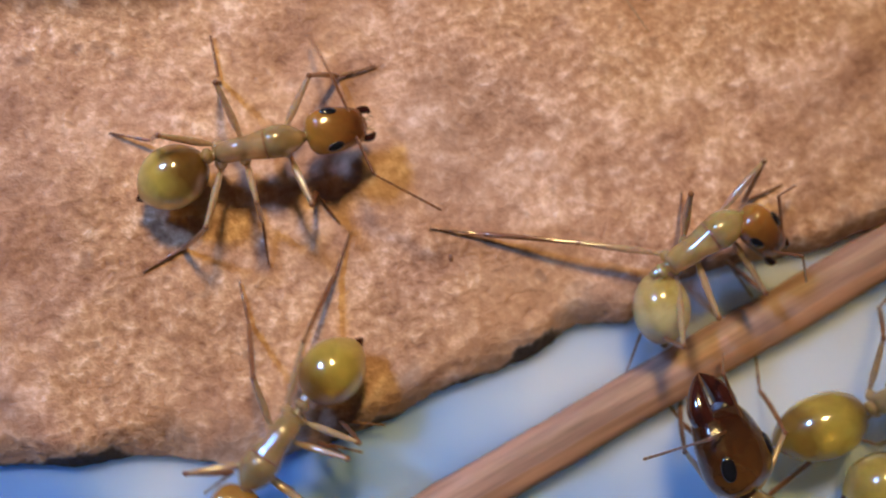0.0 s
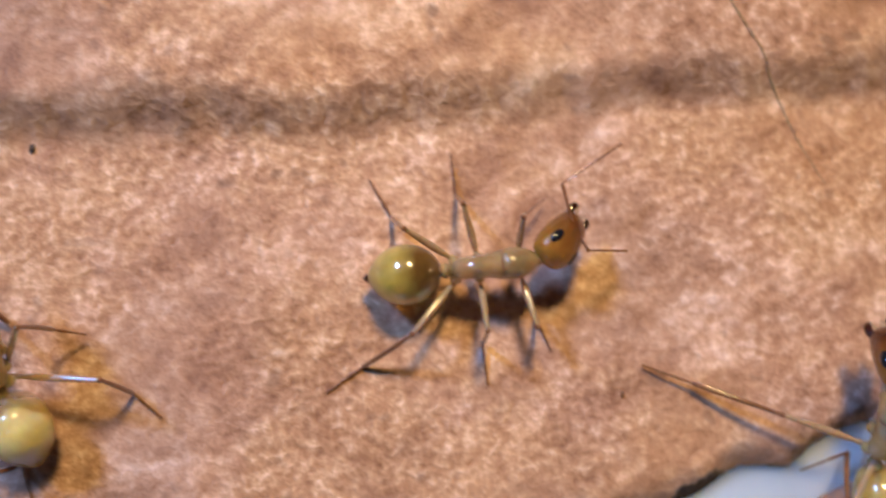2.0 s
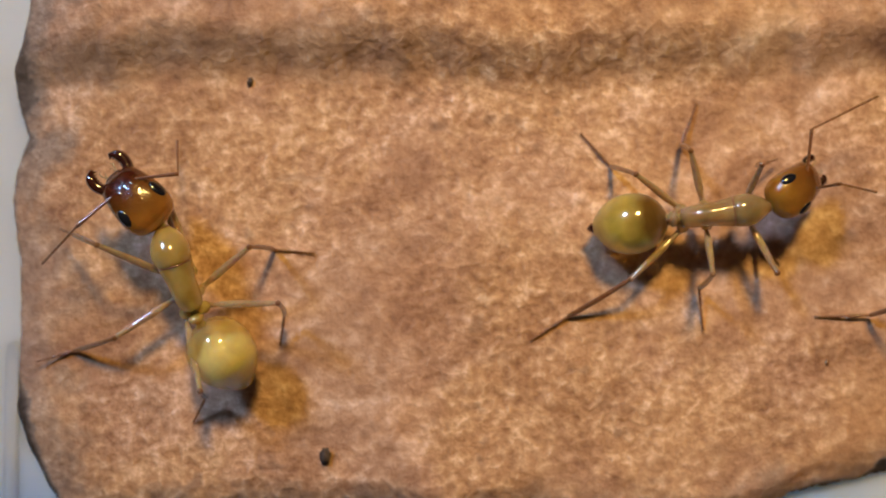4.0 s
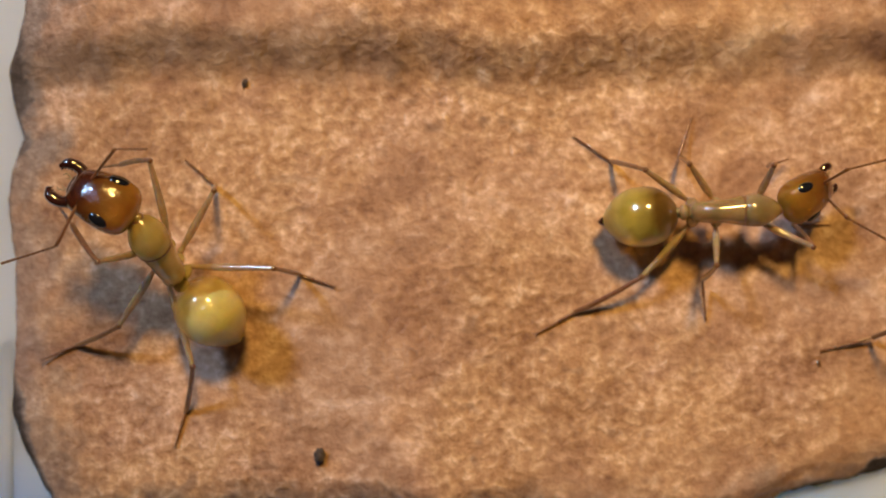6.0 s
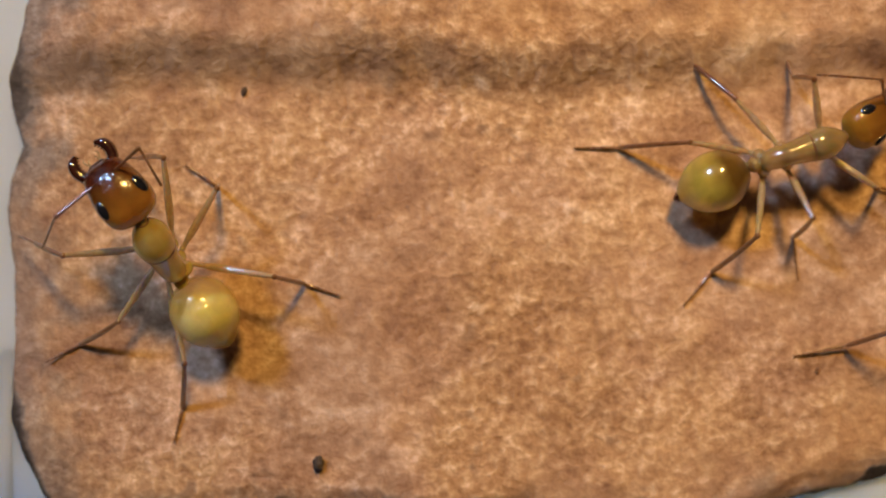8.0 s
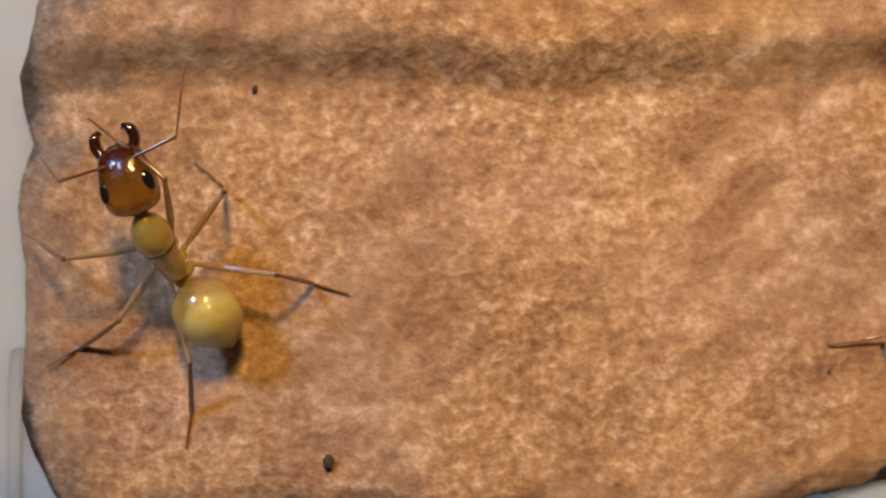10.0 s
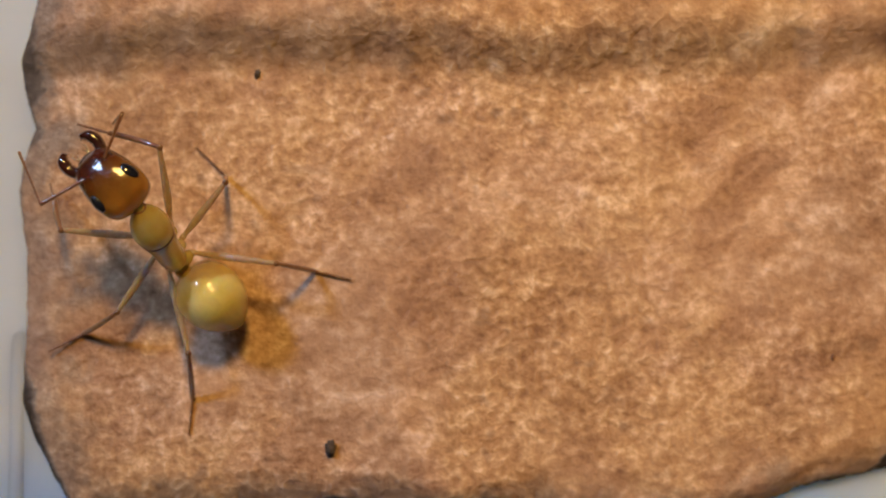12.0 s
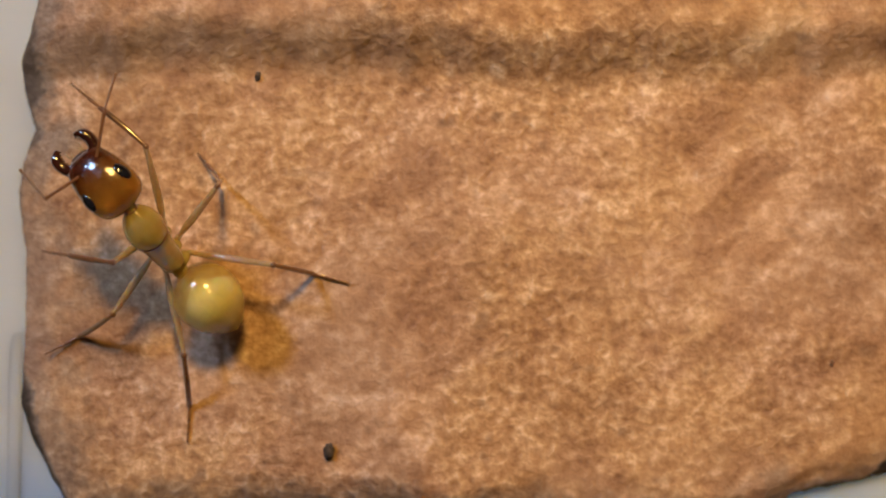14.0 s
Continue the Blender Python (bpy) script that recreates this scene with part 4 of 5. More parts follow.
    "rt": [(0.9, -0.6, -5.6, 0.4), (2, -7.73, 5.32, 3.59), (2.5, -8.39, 7.15, 2.9), (3, -11.15, 4.51, 0.78), (3.5, -8.81, 5.01, 0.46), (6, -9.43, 4.41, 2.84), (6.5, -6.78, 8.16, 4.04), (7, -8.41, 4.05, 3.4), (7.5, -12.24, 6.55, 4.58), (8, -8.76, 3.35, 3.49), (10.5, -8.23, 8.45, 4.82), (11, -10.86, 7.44, 4.94), (11.5, -9.62, 3.44, 2.65), (12.1, -11.48, 5.31, 2.53), (12.5, -8.98, 7.86, 4.66), (13, -8.29, 7.89, 4.52), (13.4, -11.02, 4.95, 3.4), (14, -11.03, 6.82, 2.54)],
    "la": [(0.9, -1.8, 1, 2), (2, -8.84, 1.9, 6.17), (2.5, -9.16, 3.27, 5.01), (3, -11.95, 2.04, 4.45), (3.5, -12.11, 1.73, 2.9), (6, -12.19, 0.52, 4.99), (6.5, -11.58, 3.08, 4.68), (7, -11.4, 1.81, 5.28), (7.5, -12.48, 0.77, 4.85), (8, -12.63, 1.59, 5.25), (10.5, -11.74, 3.69, 6.1), (11, -13.09, 2.1, 4.99), (11.5, -12.89, 0.75, 4.97), (12.1, -12.78, 2.25, 5.2), (12.5, -13.07, 2.14, 4.75), (13, -11.97, 3.04, 5.1), (13.4, -12.9, 1.85, 5.27), (14, -12.23, 2.2, 6.36)],
    "lt": [(0.9, -0.1, 3.8, 0.4), (2, -10.81, 1.31, 3.98), (2.5, -11.22, 2.92, 2.84), (3, -14.03, 1.54, 2.36), (3.5, -13.61, 0.41, 0.95), (6, -14.36, 0.46, 3.33), (6.5, -13.61, 3.26, 2.53), (7, -13.82, 1.81, 3.63), (7.5, -14.47, 0.91, 2.95), (8, -13.1, 1.28, 2.67), (10.5, -13.36, 5.1, 4.05), (11, -13.45, 1.33, 2.74), (11.5, -15.05, 0.7, 3.11), (12.1, -13.96, 4.59, 3.73), (12.5, -13.41, 1.55, 2.24), (13, -13.95, 2.83, 2.95), (13.4, -14.6, 2.36, 3.08), (14, -13.83, 3.32, 4.1)],
}
OLIVE_WAY = {
    "lfk": [(0, 10.74, 3.57, 1.95), (0.5, 10.6, 1.69, 3.45), (1, 10.57, 2.18, 3.65), (1.5, 11.68, 3.42, 2.3), (2, 11.19, 3.19, 3.4), (2.5, 11.09, 3.25, 3.3), (3, 11.25, 4.69, 2.35), (3.5, 11.52, 3.56, 3.45), (6, 12.35, 3.61, 3.4), (6.5, 12.81, 6.72, 2.25), (7, 12.47, 6.61, 2.2), (7.5, 12.4, 6.03, 3.15), (8, 14.13, 7.01, 2.6), (8.9, 19.13, 7.61, 2.6), (10.2, 32.13, 10.01, 2.6)],
    "rmk": [(0, 8.33, -0.89, 3.1), (0.5, 8.37, -1.75, 2.75), (1, 9.47, -1.21, 2.65), (1.5, 9.64, -1.43, 2.8), (2, 9.71, -0.7, 2.75), (2.5, 9.64, -0.39, 3.05), (3, 9.46, -0.21, 3.15), (3.5, 9.95, -0.29, 2.9), (6, 10.37, 0.15, 3.1), (6.5, 11.15, 1.39, 2.05), (7, 11.06, 1.16, 2.2), (7.5, 11.84, 1.65, 1.5), (8, 13.98, 2.2, 2.5), (8.9, 18.98, 2.8, 2.5), (10.2, 31.98, 5.2, 2.5)],
    "lmk": [(0, 7.3, 3.85, 2.9), (0.5, 7.7, 3.3, 2.7), (1, 7.62, 3.97, 3.0), (1.5, 8.47, 3.8, 3.0), (2, 9.16, 3.86, 2.75), (2.5, 9.18, 5.05, 3.2), (3, 8.96, 4.5, 2.85), (3.5, 9.21, 4.63, 2.9), (6, 9.5, 3.72, 2.95), (6.5, 9.9, 6.57, 2.1), (7, 9.9, 6.56, 2.05), (7.5, 10.99, 6.91, 2.1), (8, 11.19, 7.04, 1.3), (8.9, 16.19, 7.64, 1.3), (10.2, 29.19, 10.04, 1.3)],
    "rhk": [(0, 6.64, -1.03, 2.45), (0.5, 6.85, -1.16, 2.4), (1, 6.89, -1.11, 2.4), (1.5, 7.31, -1.08, 2.15), (2, 7.18, -0.53, 2.0), (2.5, 7.07, -0.42, 2.05), (3, 6.22, -0.94, 2.3), (3.5, 7.08, -0.52, 1.65), (6, 7.96, -0.4, 1.1), (6.5, 8.6, 0.94, 1.05), (7, 8.58, 0.7, 1.05), (7.5, 11.87, 1.81, 2.5), (8, 12.07, 1.52, 2.45), (8.9, 17.07, 2.12, 2.45), (10.2, 30.07, 4.52, 2.45)],
    "lhk": [(0, 5.35, 1.75, 3.3), (0.5, 6.02, 2.25, 2.5), (1, 6.08, 2.77, 2.9), (1.5, 6.81, 2.86, 2.9), (2, 6.7, 3.28, 3.15), (2.5, 6.59, 3.45, 3.2), (3, 6.74, 3.37, 3.05), (3.5, 6.96, 3.45, 3.2), (6, 7.48, 3.81, 3.2), (6.5, 8.42, 4.44, 2.8), (7, 8.46, 4.51, 2.8), (7.5, 9.65, 4.87, 2.3), (8, 9.93, 4.85, 1.9), (8.9, 14.93, 5.45, 1.9), (10.2, 27.93, 7.85, 1.9)],
    "roll": [(0, 0), (0.5, 30), (1, 32), (1.5, 12), (2, 34), (2.5, 0), (3, 18), (3.5, 12), (6, 28), (6.5, 22), (7, 34), (7.5, 30), (8.2, 14)],
    "spine": [(0, 6.9, 1.03, 1.95, 4.3, 5.4), (0.5, 7.5, 0.74, 1.95, -9.2, 5.4), (1, 7.75, 1.23, 1.95, -2.2, 5.6), (1.5, 8.27, 1.07, 1.95, -12.6, 5.2), (2, 8.52, 1.54, 1.95, 2.4, 5.7), (2.5, 8.37, 1.71, 1.95, -3, 5.6), (3, 8.35, 1.83, 1.95, -5.3, 5.4), (3.5, 8.84, 1.71, 1.95, 8, 5.3), (6, 9.61, 2.06, 1.95, 0.9, 5), (6.5, 10.19, 3.59, 1.95, 10.1, 5.1), (7, 10.25, 3.69, 1.95, 7.9, 5.3), (7.5, 11.54, 4.15, 1.95, 24.4, 5.2), (8.2, 12.52, 4.02, 1.95, 13.8, 4.7), (8.9, 17.72, 4.67, 1.95, 13.8, 4.7), (10.2, 30.68, 7.07, 1.95, 13.8, 4.7)],
    "head": [(0, 6.5, -8), (0.5, 12.2, -8), (1, 24.5, -8), (1.5, -8.1, -8), (2, 41.6, -8), (2.5, -8.5, -8), (3, -6.5, -8), (3.5, 37.9, -8), (6, 29.5, -8), (6.5, 20.6, -8), (7, 31, -8), (7.5, 62.5, -8), (8.2, 19.6, -8), (10.2, 19.6, -8)],
    "gaster": [(0, 23.8, 12), (0.5, -1.2, 12), (1, 4.8, 12), (1.5, -5.6, 12), (2, 1.2, 12), (2.5, 0.6, 12), (3, 4.7, 12), (3.5, 5.4, 12), (6, 5.6, 12), (6.5, 22.6, 12), (7, 21.1, 12), (7.5, 27.1, 12), (8.2, 21.5, 12), (10.2, 21.5, 12)],
    "lh": [(0, 3.41, 2.44, 0), (0.5, 3.44, 4.2, 0), (1.5, 5.95, 5.07, 0), (2.5, 5.98, 5.16, 0), (3.5, 6.02, 4.9, 0), (6, 5.94, 4.94, 0), (7, 6.04, 5.04, 0), (8.2, 6.07, 4.87, 0), (9, 11.11, 5.47, 0), (10.3, 24.07, 7.87, 0)],
    "lm": [(0, 7.3, 5.28, 0), (0.5, 7.22, 5.28, 0), (1.5, 8.59, 5.27, 0), (2.5, 9.63, 4.87, 0), (3.5, 9.73, 5.13, 0), (6, 10.09, 5.23, 0), (6.5, 9.14, 9.24, 0), (8.2, 9.18, 9.35, 0), (8.8, 14.22, 9.95, 0), (10.1, 27.18, 12.35, 0)],
    "lf": [(0, 12.98, 3.79, 0), (0.5, 12.89, 2.79, 0), (1.5, 12.06, 4.54, 0), (2.5, 12.92, 3.52, 0), (3.5, 12.84, 3.97, 0), (6, 13.41, 3.96, 0), (6.5, 13.69, 7.39, 0), (7.5, 14.05, 6.86, 0), (8.2, 13.85, 8.37, 0), (9, 18.89, 8.97, 0), (10.3, 31.85, 11.37, 0)],
    "rh": [(0, 3.94, -2.6, 0), (0.5, 3.92, -2.62, 0), (1.5, 3.9, -2.59, 0), (2.5, 3.94, -2.57, 0), (3.5, 3.94, -2.6, 0), (6, 3.9, -2.6, 0), (7, 4.02, -2.41, 0), (7.5, 10.09, -0.84, 0), (8.2, 9.95, -1.07, 0), (8.8, 14.99, -0.47, 0), (10.1, 27.95, 1.93, 0)],
    "rm": [(0, 8.31, -2.7, 0), (0.5, 8.28, -3.39, 0), (1.5, 9.82, -2.86, 0), (2.5, 9.86, -2.64, 0), (3.5, 10.22, -2.38, 0), (6, 10.72, -2.15, 0), (7.5, 10.99, -1.48, 0), (8.2, 15.53, 0.56, 0), (9, 20.57, 1.16, 0), (10.3, 33.53, 3.56, 0)],
    "rf": [(0, 11.01, -1.71, 0), (0.5, 11.38, -2.03, 0), (1.5, 12.42, -2.28, 0), (2.5, 12.21, -1.06, 0), (3.5, 12.59, -0.18, 0), (6, 15.35, 1.61, 0), (7, 14.74, 3.28, 0), (8.2, 19.3, 2.69, 0), (8.8, 24.34, 3.29, 0), (10.1, 37.3, 5.69, 0)],
    "la": [(0, 11.08, 4.16, 2.39), (0.5, 12.83, 1.76, 3.46), (1, 13.52, 3.97, 2.52), (1.5, 11.92, 4.02, 2.42), (2, 12.7, 4.91, 2.54), (2.5, 12.52, 3.53, 2.42), (3, 11.34, 4.42, 2.46), (3.5, 13.39, 5.21, 2.47), (6, 14.73, 3.39, 3.9), (6.5, 13.04, 7.08, 2.46), (7, 14.87, 6.26, 3.44), (7.5, 14.05, 6.69, 3.13), (8.2, 17.01, 6.87, 3.22), (8.9, 22.46, 7.63, 2.2), (10.2, 35.42, 10.03, 2.2)],
    "lt": [(0, 10.79, 5.17, 0.58), (0.5, 15.64, 2.13, 3.37), (1, 13.92, 5.33, 0.92), (1.5, 11.85, 3.63, 0.63), (2, 15.18, 5.72, 2.14), (2.5, 12.15, 5.56, 1.74), (3, 11.25, 4.36, 0.64), (3.5, 16.43, 6.81, 2.39), (6, 16.85, 3.88, 2.25), (6.5, 12.61, 7.72, 0.82), (7, 17.03, 7.07, 1.99), (7.5, 13.05, 5.57, 1.04), (8.2, 15.2, 8.06, 1.62), (8.9, 20.39, 8.74, 1.2), (10.2, 33.35, 11.14, 1.2)],
    "ra": [(0, 12.54, -0.75, 2.41), (0.5, 12.16, -1.54, 2.22), (1, 13.98, 0.6, 2.82), (1.5, 12.64, -1.46, 3.16), (2, 13.35, 1.86, 3.58), (2.5, 13.63, 0.95, 3.88), (3, 12.77, -0.58, 2.31), (3.5, 14.12, 3.11, 3.74), (6, 14.86, 1.73, 3.46), (6.5, 16.17, 2.94, 2.26), (7, 15.89, 3.44, 2.93), (7.5, 15.73, 5.83, 3.38), (8.2, 18.74, 3.97, 2.3), (8.9, 24.13, 4.64, 1.5), (10.2, 37.09, 7.04, 1.5)],
    "rt": [(0, 14.9, -2.08, 2.32), (0.5, 12.31, -1.92, -0.4), (1, 15.63, 0.17, 0.74), (1.5, 12.89, -2.1, 0.56), (2, 15.18, 1.82, 1.61), (2.5, 14.97, 1.17, 1.55), (3, 13.37, -1.11, -0.21), (3.5, 16.01, 3.09, 1.82), (6, 16.98, 0.88, 1.78), (6.5, 17.57, 2.66, 0.08), (7, 17.9, 3.36, 1.15), (7.5, 17.16, 5.3, 1.16), (8.2, 20.87, 3.25, 0.77), (8.9, 26.08, 3.88, 0.4), (10.2, 39.04, 6.28, 0.4)],
}
EDGE_WAY = {
    "spine": [(0, 22.44, -4.9, 1.9, 29.2, 13.4), (0.5, 23.19, -2.34, 1.9, 40.7, 19.4), (1, 22.41, -3.67, 1.9, -11, 18.6), (1.5, 22.9, -3.88, 1.9, -71.7, 73.4), (2, 23.78, -6.45, 1.9, 79.9, 32.6), (2.5, 22.68, -4.4, 1.9, 1.2, 32.4), (3, 20.67, -2.25, 1.9, 0.7, 33.6), (3.5, 19.7, -2.08, 1.9, 0, 23.2)],
    "head": [(0, -46, -22), (0.5, -28, -25), (1, -58, -25), (1.5, -66.8, -45), (2, 95.2, -25), (2.5, -30.2, -25), (3, -31.7, -25), (3.5, -18.1, -25)],
    "gaster": [(0, 95.7, 22), (0.5, 91.3, 12), (1, 100.7, 12), (1.5, 105.5, 15), (2, 106.5, 15), (2.5, 114.9, 15), (3, 96, 15), (3.5, 97, 15)],
    "lh": [(0, 14.36, -2.39, 0), (1.5, 14.99, -2.14, 0), (2, 14.62, -2, 0), (2.5, 14.87, -1.95, 0), (3.5, 14.46, -1.54, 0), (6, 15.05, -3.09, 0), (6.5, 18.6, -3.0, 0), (7.1, 18.6, -3.0, 0), (7.4, 14.57, -3.05, 0), (8.2, 14.1, -2.93, 0), (10.5, 15.58, -2.39, 0), (11.2, 18.08, -2.38, 0)],
    "lm": [(0, 23.91, -2.29, 0), (0.5, 22.33, -0.64, 0), (1, 22.6, 4.19, 0), (1.5, 23.69, 3.75, 0), (1.9, 26.4, -2.2, 0)],
    "lf": [(0, 27.74, -2.45, 0), (0.5, 31.6, -0.68, 0), (1, 27.69, -0.24, 0), (1.5, 27.24, -0.91, 0), (2.2, 27.04, 0.39, 0)],
    "rh": [(0, 21.12, -8.6, -0.6), (0.5, 21.41, -6.25, -0.2), (1, 21.94, -8.35, -0.8), (1.5, 20.96, -7.34, -0.8), (2.2, 22.79, -6.78, -0.8)],
    "rm": [(0, 23.46, -6.93, -0.3), (0.5, 24.24, -6.2, -0.2), (1, 23.67, -7.81, -0.8), (1.5, 23.63, -7.73, -0.8), (2.2, 24.57, -6.91, -0.8)],
    "rf": [(0, 26.29, -6.46, -0.6), (0.5, 26.76, -4.18, 0), (1, 26.26, -6.78, -0.2), (1.5, 25.02, -7.4, -0.4), (2.2, 25.58, -6.05, -0.4)],
    "la": [(0, 26.43, -2.88, 3.45), (0.5, 26.79, -0.22, 4.13), (1, 26.89, -2.73, 2.58), (1.5, 24.68, -4.18, 4.2), (2.2, 25.09, -3.35, 3.34)],
    "lt": [(0, 28.05, -2.53, 1.12), (0.5, 29.78, -1.02, 2.73), (1, 28.82, -4.48, 0.73), (1.5, 26.78, -3.63, 2.43), (2.2, 27.27, -3.0, 1.59)],
    "ra": [(0, 26.69, -5.08, 3.79), (0.5, 25.59, -2.12, 2.65), (1, 25.27, -5.47, 2.96), (1.5, 22.5, -6.17, 5.44), (2.2, 23.69, -5.45, 3.28)],
    "rt": [(0, 27.72, -6.11, 1.31), (0.5, 26.78, -3.56, 0.46), (1, 25.78, -6.44, 0.99), (1.5, 23.49, -7.29, 2.99), (2.2, 23.83, -6.48, 3.19)],
}
FLOOR_WAY = {
    "spine": [(0, 8.73, -8.22, 1.5, 227.5, 3.4), (0.2, 9.55, -9.63, 1.5, 235.7, 3.3), (0.5, 9.86, -11.91, 0.6, 255, -3.9), (0.7, 9.41, -13.56, 0.6, 241.3, -3.5), (9, 3, -14, 0.7, 172, 0), (10.3, 0.9, -11.7, 0.7, 165, 0), (14, 0.7, -11.75, 0.7, 163, 0)],
    "head": [(0, 240.1, -15), (0.2, 248.4, -15), (0.5, 256.1, -15), (0.7, 240.3, -15), (9, 172, -5), (10.3, 155, -5), (12, 148, -5), (14, 158, -5)],
    "gaster": [(0, 219.3, 2), (0.2, 228.3, 2), (0.5, 254.3, 2), (0.7, 255.8, 2), (9, 172, 0), (14, 163, 0)],
    "lh": [(0, 11.68, -9.35, -0.4), (0.3, 11.38, -10.14, -0.8), (0.7, 8, -14, -1), (9, 4, -16.5, -1), (10.3, 1.5, -14, -1), (14, 1.2, -14, -1)],
    "rh": [(0, 11.36, -2.21, 0), (0.3, 11.18, -3.39, 0), (0.7, 4, -12, -1), (9, 4, -11.5, -1), (10.3, 2.5, -9.9, -1), (14, 2.2, -10, -1)],
    "lm": [(0, 10.74, -10.24, -0.6), (0.3, 9.98, -11.2, -0.8), (0.7, 7, -17, -1), (9, 1, -17, -1), (10.3, -1.5, -14.5, -1), (14, -1.8, -14.5, -1)],
    "rm": [(0, 7.2, -3.48, 0), (0.3, 7.14, -6.15, 0), (0.7, 2, -14, -1), (9, 1, -11, -1), (10.3, -0.6, -9.6, -1), (13.4, -0.6, -9.6, -0.5), (13.9, -0.35, -6.85, 0), (14, -0.35, -6.85, 0)],
    "lf": [(0, 7.92, -11.07, -0.6), (0.3, 8.08, -13, -0.8), (0.7, 5, -19, -1), (9, -2, -16.5, -1), (10.3, -4.5, -13.5, -1), (14, -4.8, -13.5, -1)],
    "rf": [(0, 5.08, -10.85, -0.6), (0.3, 6.26, -12.73, -0.8), (0.7, 2, -17, -1), (9, -2, -12, -1), (10.3, -2.2, -9.7, -1), (14, -2.4, -9.7, -1)],
    "la": [(0, 4, -15, 1), (14, -5.5, -13, 1)],
    "lt": [(0, 3, -16, -0.5), (14, -8, -14, 0)],
    "ra": [(0, 2.5, -11.5, 2), (0.5, 5, -17, 1), (9, 0, -12, 1), (14, -4.6, -11, 1.2)],
    "rt": [(0, 1, -12, -0.5), (0.5, 3, -18, 0), (9, -2, -13, 0), (14, -7, -11.6, 0)],
}


def still_way(x, y, z, yaw, pitch, hyaw, hpitch, gyaw, gpitch, spread=1.0, turn=0.0):
    """A standing ant: its feet spread evenly about its trunk on the tray floor."""
    way = {"spine": [(0, x, y, z, yaw, pitch)], "head": [(0, hyaw, hpitch)], "gaster": [(0, gyaw, gpitch)]}
    for leg, ahead, out in (("f", 5.2, 3.0), ("m", 1.6, 4.2), ("h", -3.2, 3.8)):
        for side, s in SIDES:
            p = Matrix.Rotation(radians(yaw + turn), 3, "Z") @ Vector((ahead * spread, s * out * spread, 0))
            way[side + leg] = [(0, x + p.x, y + p.y, FLOOR_Z)]
    return way


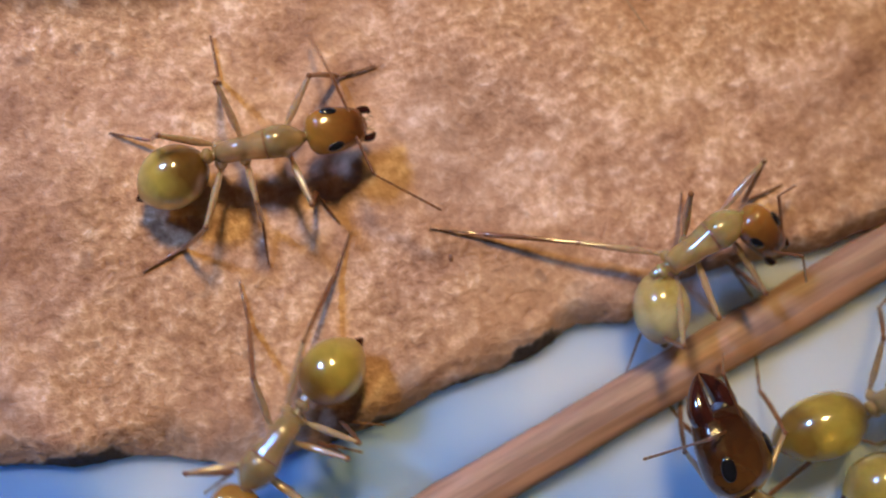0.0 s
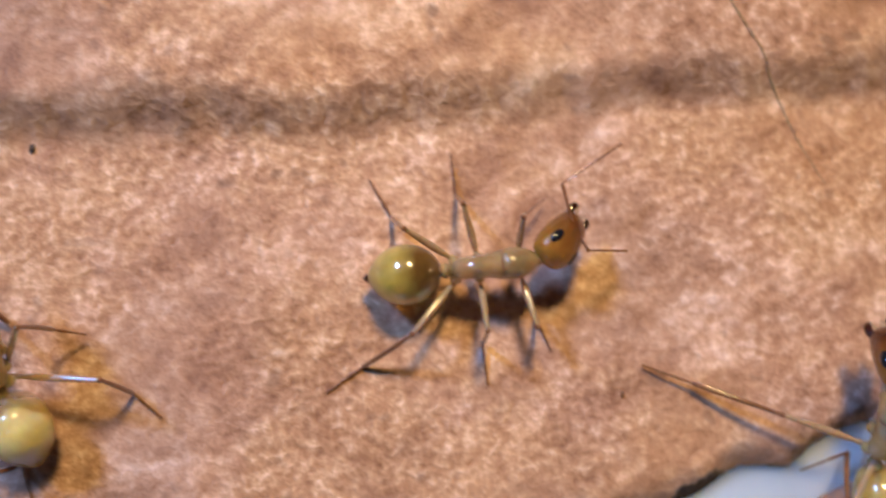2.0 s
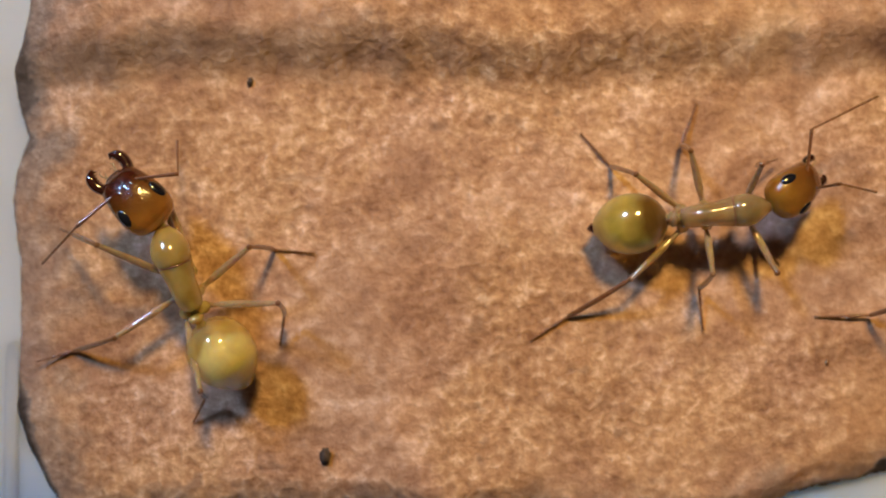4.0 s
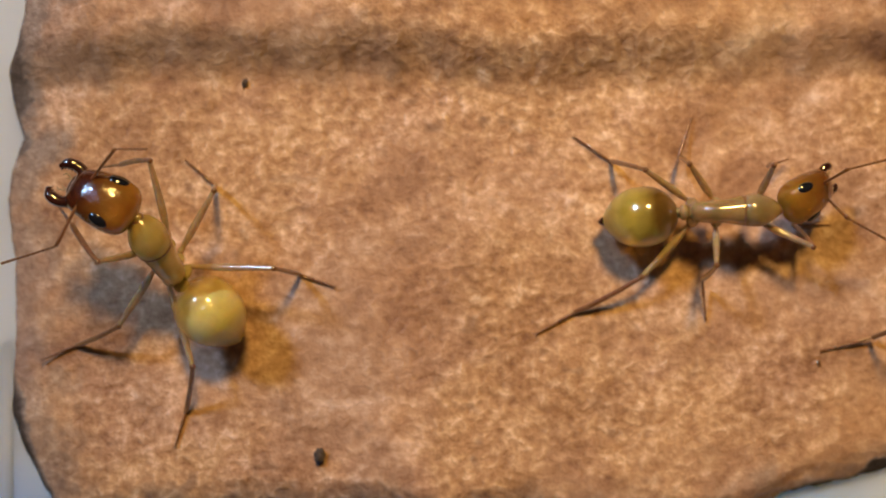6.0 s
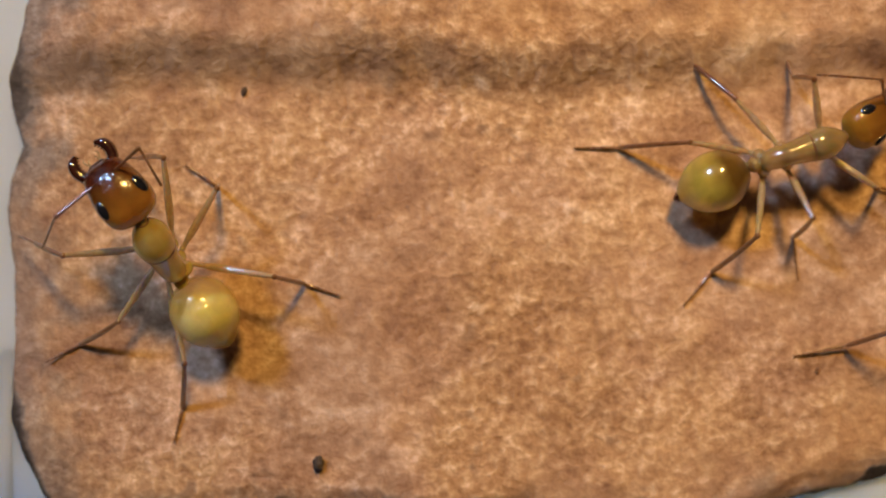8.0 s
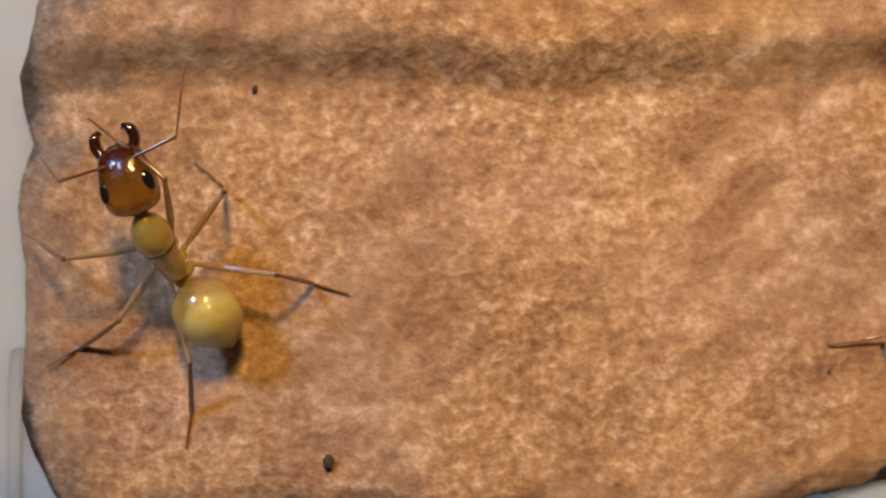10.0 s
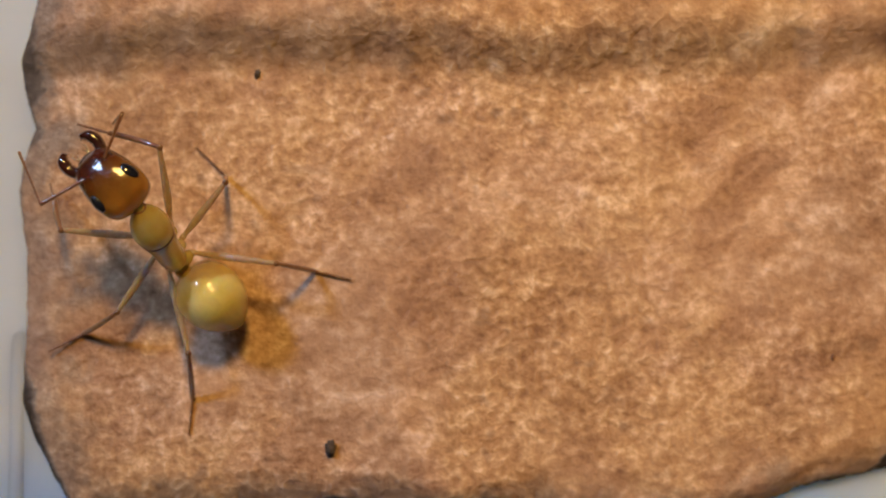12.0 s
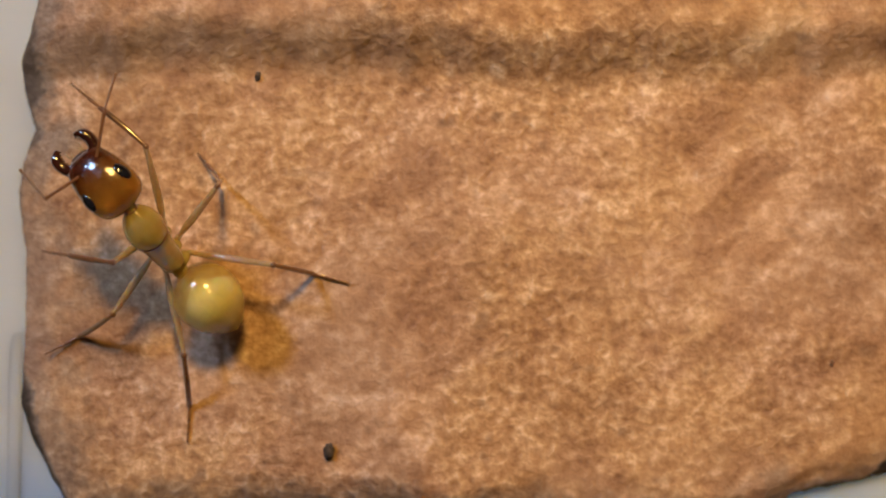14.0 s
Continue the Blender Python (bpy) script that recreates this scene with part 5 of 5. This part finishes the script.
def build_ants():
    made = {}
    made["pale"] = Ant("amber-headed ant with pale yellow gaster rearing on the bark", PALE_WAY, trunk=3.4, girth=1.0, waist=0.32, knees=0.9, tip=False, hips=REARED_HIPS, legs=REARED_LEGS, filling=FILLING, head=2.4, head_width=0.95, gaster=3.0, gaster_width=2.42, mats=(HEAD_AMBER, TRUNK_PALE, GASTER_PALE))
    made["olive"] = Ant("slender ant with olive gaster walking over the bark", OLIVE_WAY, trunk=3.4, girth=0.86, waist=0.2, jaw=0.65, head=2.15, head_width=0.88, gaster=2.85, gaster_width=2.2, mats=(HEAD_OLIVE, TRUNK_TAN, GASTER_OLIVE))
    made["edge"] = Ant("pale ant with cream gaster climbing over the bark edge", EDGE_WAY, leg_scale=1.2, trunk=3.3, waist=0.4, jaw=0.7, head=2.3, head_width=0.72, gaster=3.0, gaster_width=2.1, mats=(HEAD_AMBER, TRUNK_CLEAR, GASTER_CREAM))
    made["floor"] = Ant("yellow ant climbing down from the bark to the tray", FLOOR_WAY, trunk=3.3, waist=0.5, head=2.3, head_width=0.92, gaster=2.8, gaster_width=2.2, mats=(HEAD_OLIVE, TRUNK_TAN, GASTER_GOLD))
    made["major"] = Ant("large dark-headed ant with open jaws on the white tray", MAJOR_WAY, trunk=4.6, head=3.2, head_width=1.04, jaws="shut", gaster=3.8, gaster_width=3.0, mats=(HEAD_DARK, TRUNK_TAN, GASTER_OLIVE), leg_scale=1.2, group="ants on the tray")
    made["guard"] = Ant("ant with golden gaster standing on the white tray", GUARD_WAY, gaster=4.0, gaster_width=2.45, tip=False, mats=(HEAD_OLIVE, TRUNK_TAN, GASTER_GOLD), group="ants on the tray")
    made["rear"] = Ant("olive ant beside another on the white tray", REAR_WAY, gaster=3.0, gaster_width=2.5, mats=(HEAD_OLIVE, TRUNK_TAN, GASTER_OLIVE), group="ants on the tray")
    for key in ("major", "guard", "rear"):
        made[key].ground = FLOOR_Z
    for ant in made.values():
        ant.rest()
    return made


MAJOR_WAY = still_way(25.42, -16.98, 1.2, 110.7, 22.6, 103, 2, 112, -10)
MAJOR_WAY.update(la=[(0, 21.99, -10.55, 5.2)], lt=[(0, 20.63, -11.57, 2.2)], roll=[(0, 30)], ra=[(0, 23.22, -8.6, 4.6)], rt=[(0, 24.57, -8.4, 1.2)], lf=[(0, 23.72, -8.69, -1.0)], lfk=[(0, 22.65, -12.02, 1.2)], lm=[(0, 22.86, -10.6, -1.0)], lmk=[(0, 24.13, -13.69, 1.2)], rf=[(0, 26.29, -8.71, -1.0)], rfk=[(0, 25.73, -12.12, 1.4)], rm=[(0, 29.88, -16.62, -1.0)])
GUARD_WAY = still_way(29.9, -11.15, 0.7, 14, 3.6, 8, 0, 12, -4, 0.55)
GUARD_WAY.update(lh=[(0, 33.2, -6.2, -1.0)], lhk=[(0, 30.27, -8.67, 1.5)], lm=[(0, 35.0, -7.5, -1.0)], lmk=[(0, 32.3, -8.9, 1.5)], rh=[(0, 26.22, -14.04, -1.0)], rhk=[(0, 27.83, -12.56, 0.5)])
REAR_WAY = still_way(31.4, -13.8, 0.6, 14, 5, 16, 0, 13, -4, 0.55)
ANTS = build_ants()


def motions():
    """Every walking ant, limb by limb."""
    times = {
        "pale": [k / 4 for k in range(0, 57)],
        "olive": [k / 4 for k in range(0, 42)] + [14.0],
        "edge": [k / 4 for k in range(0, 18)] + [6.0, 6.5, 7.1, 7.4, 8.2, 9.3, 10.5, 11.2, 14.0],
        "floor": [k / 10 for k in range(0, 9)] + [3.0, 6.0, 9.0, 9.7, 10.3, 11.0, 12.0, 13.0, 13.4, 13.7, 14.0],
    }
    for key, ts in times.items():
        ant = ANTS[key]
        rows = {}
        for t in ts:
            for ob, m in ant.poses(t).items():
                rows.setdefault(ob, []).append((t, m))
        for ob, steps in rows.items():
            walk(ob, steps)


motions()
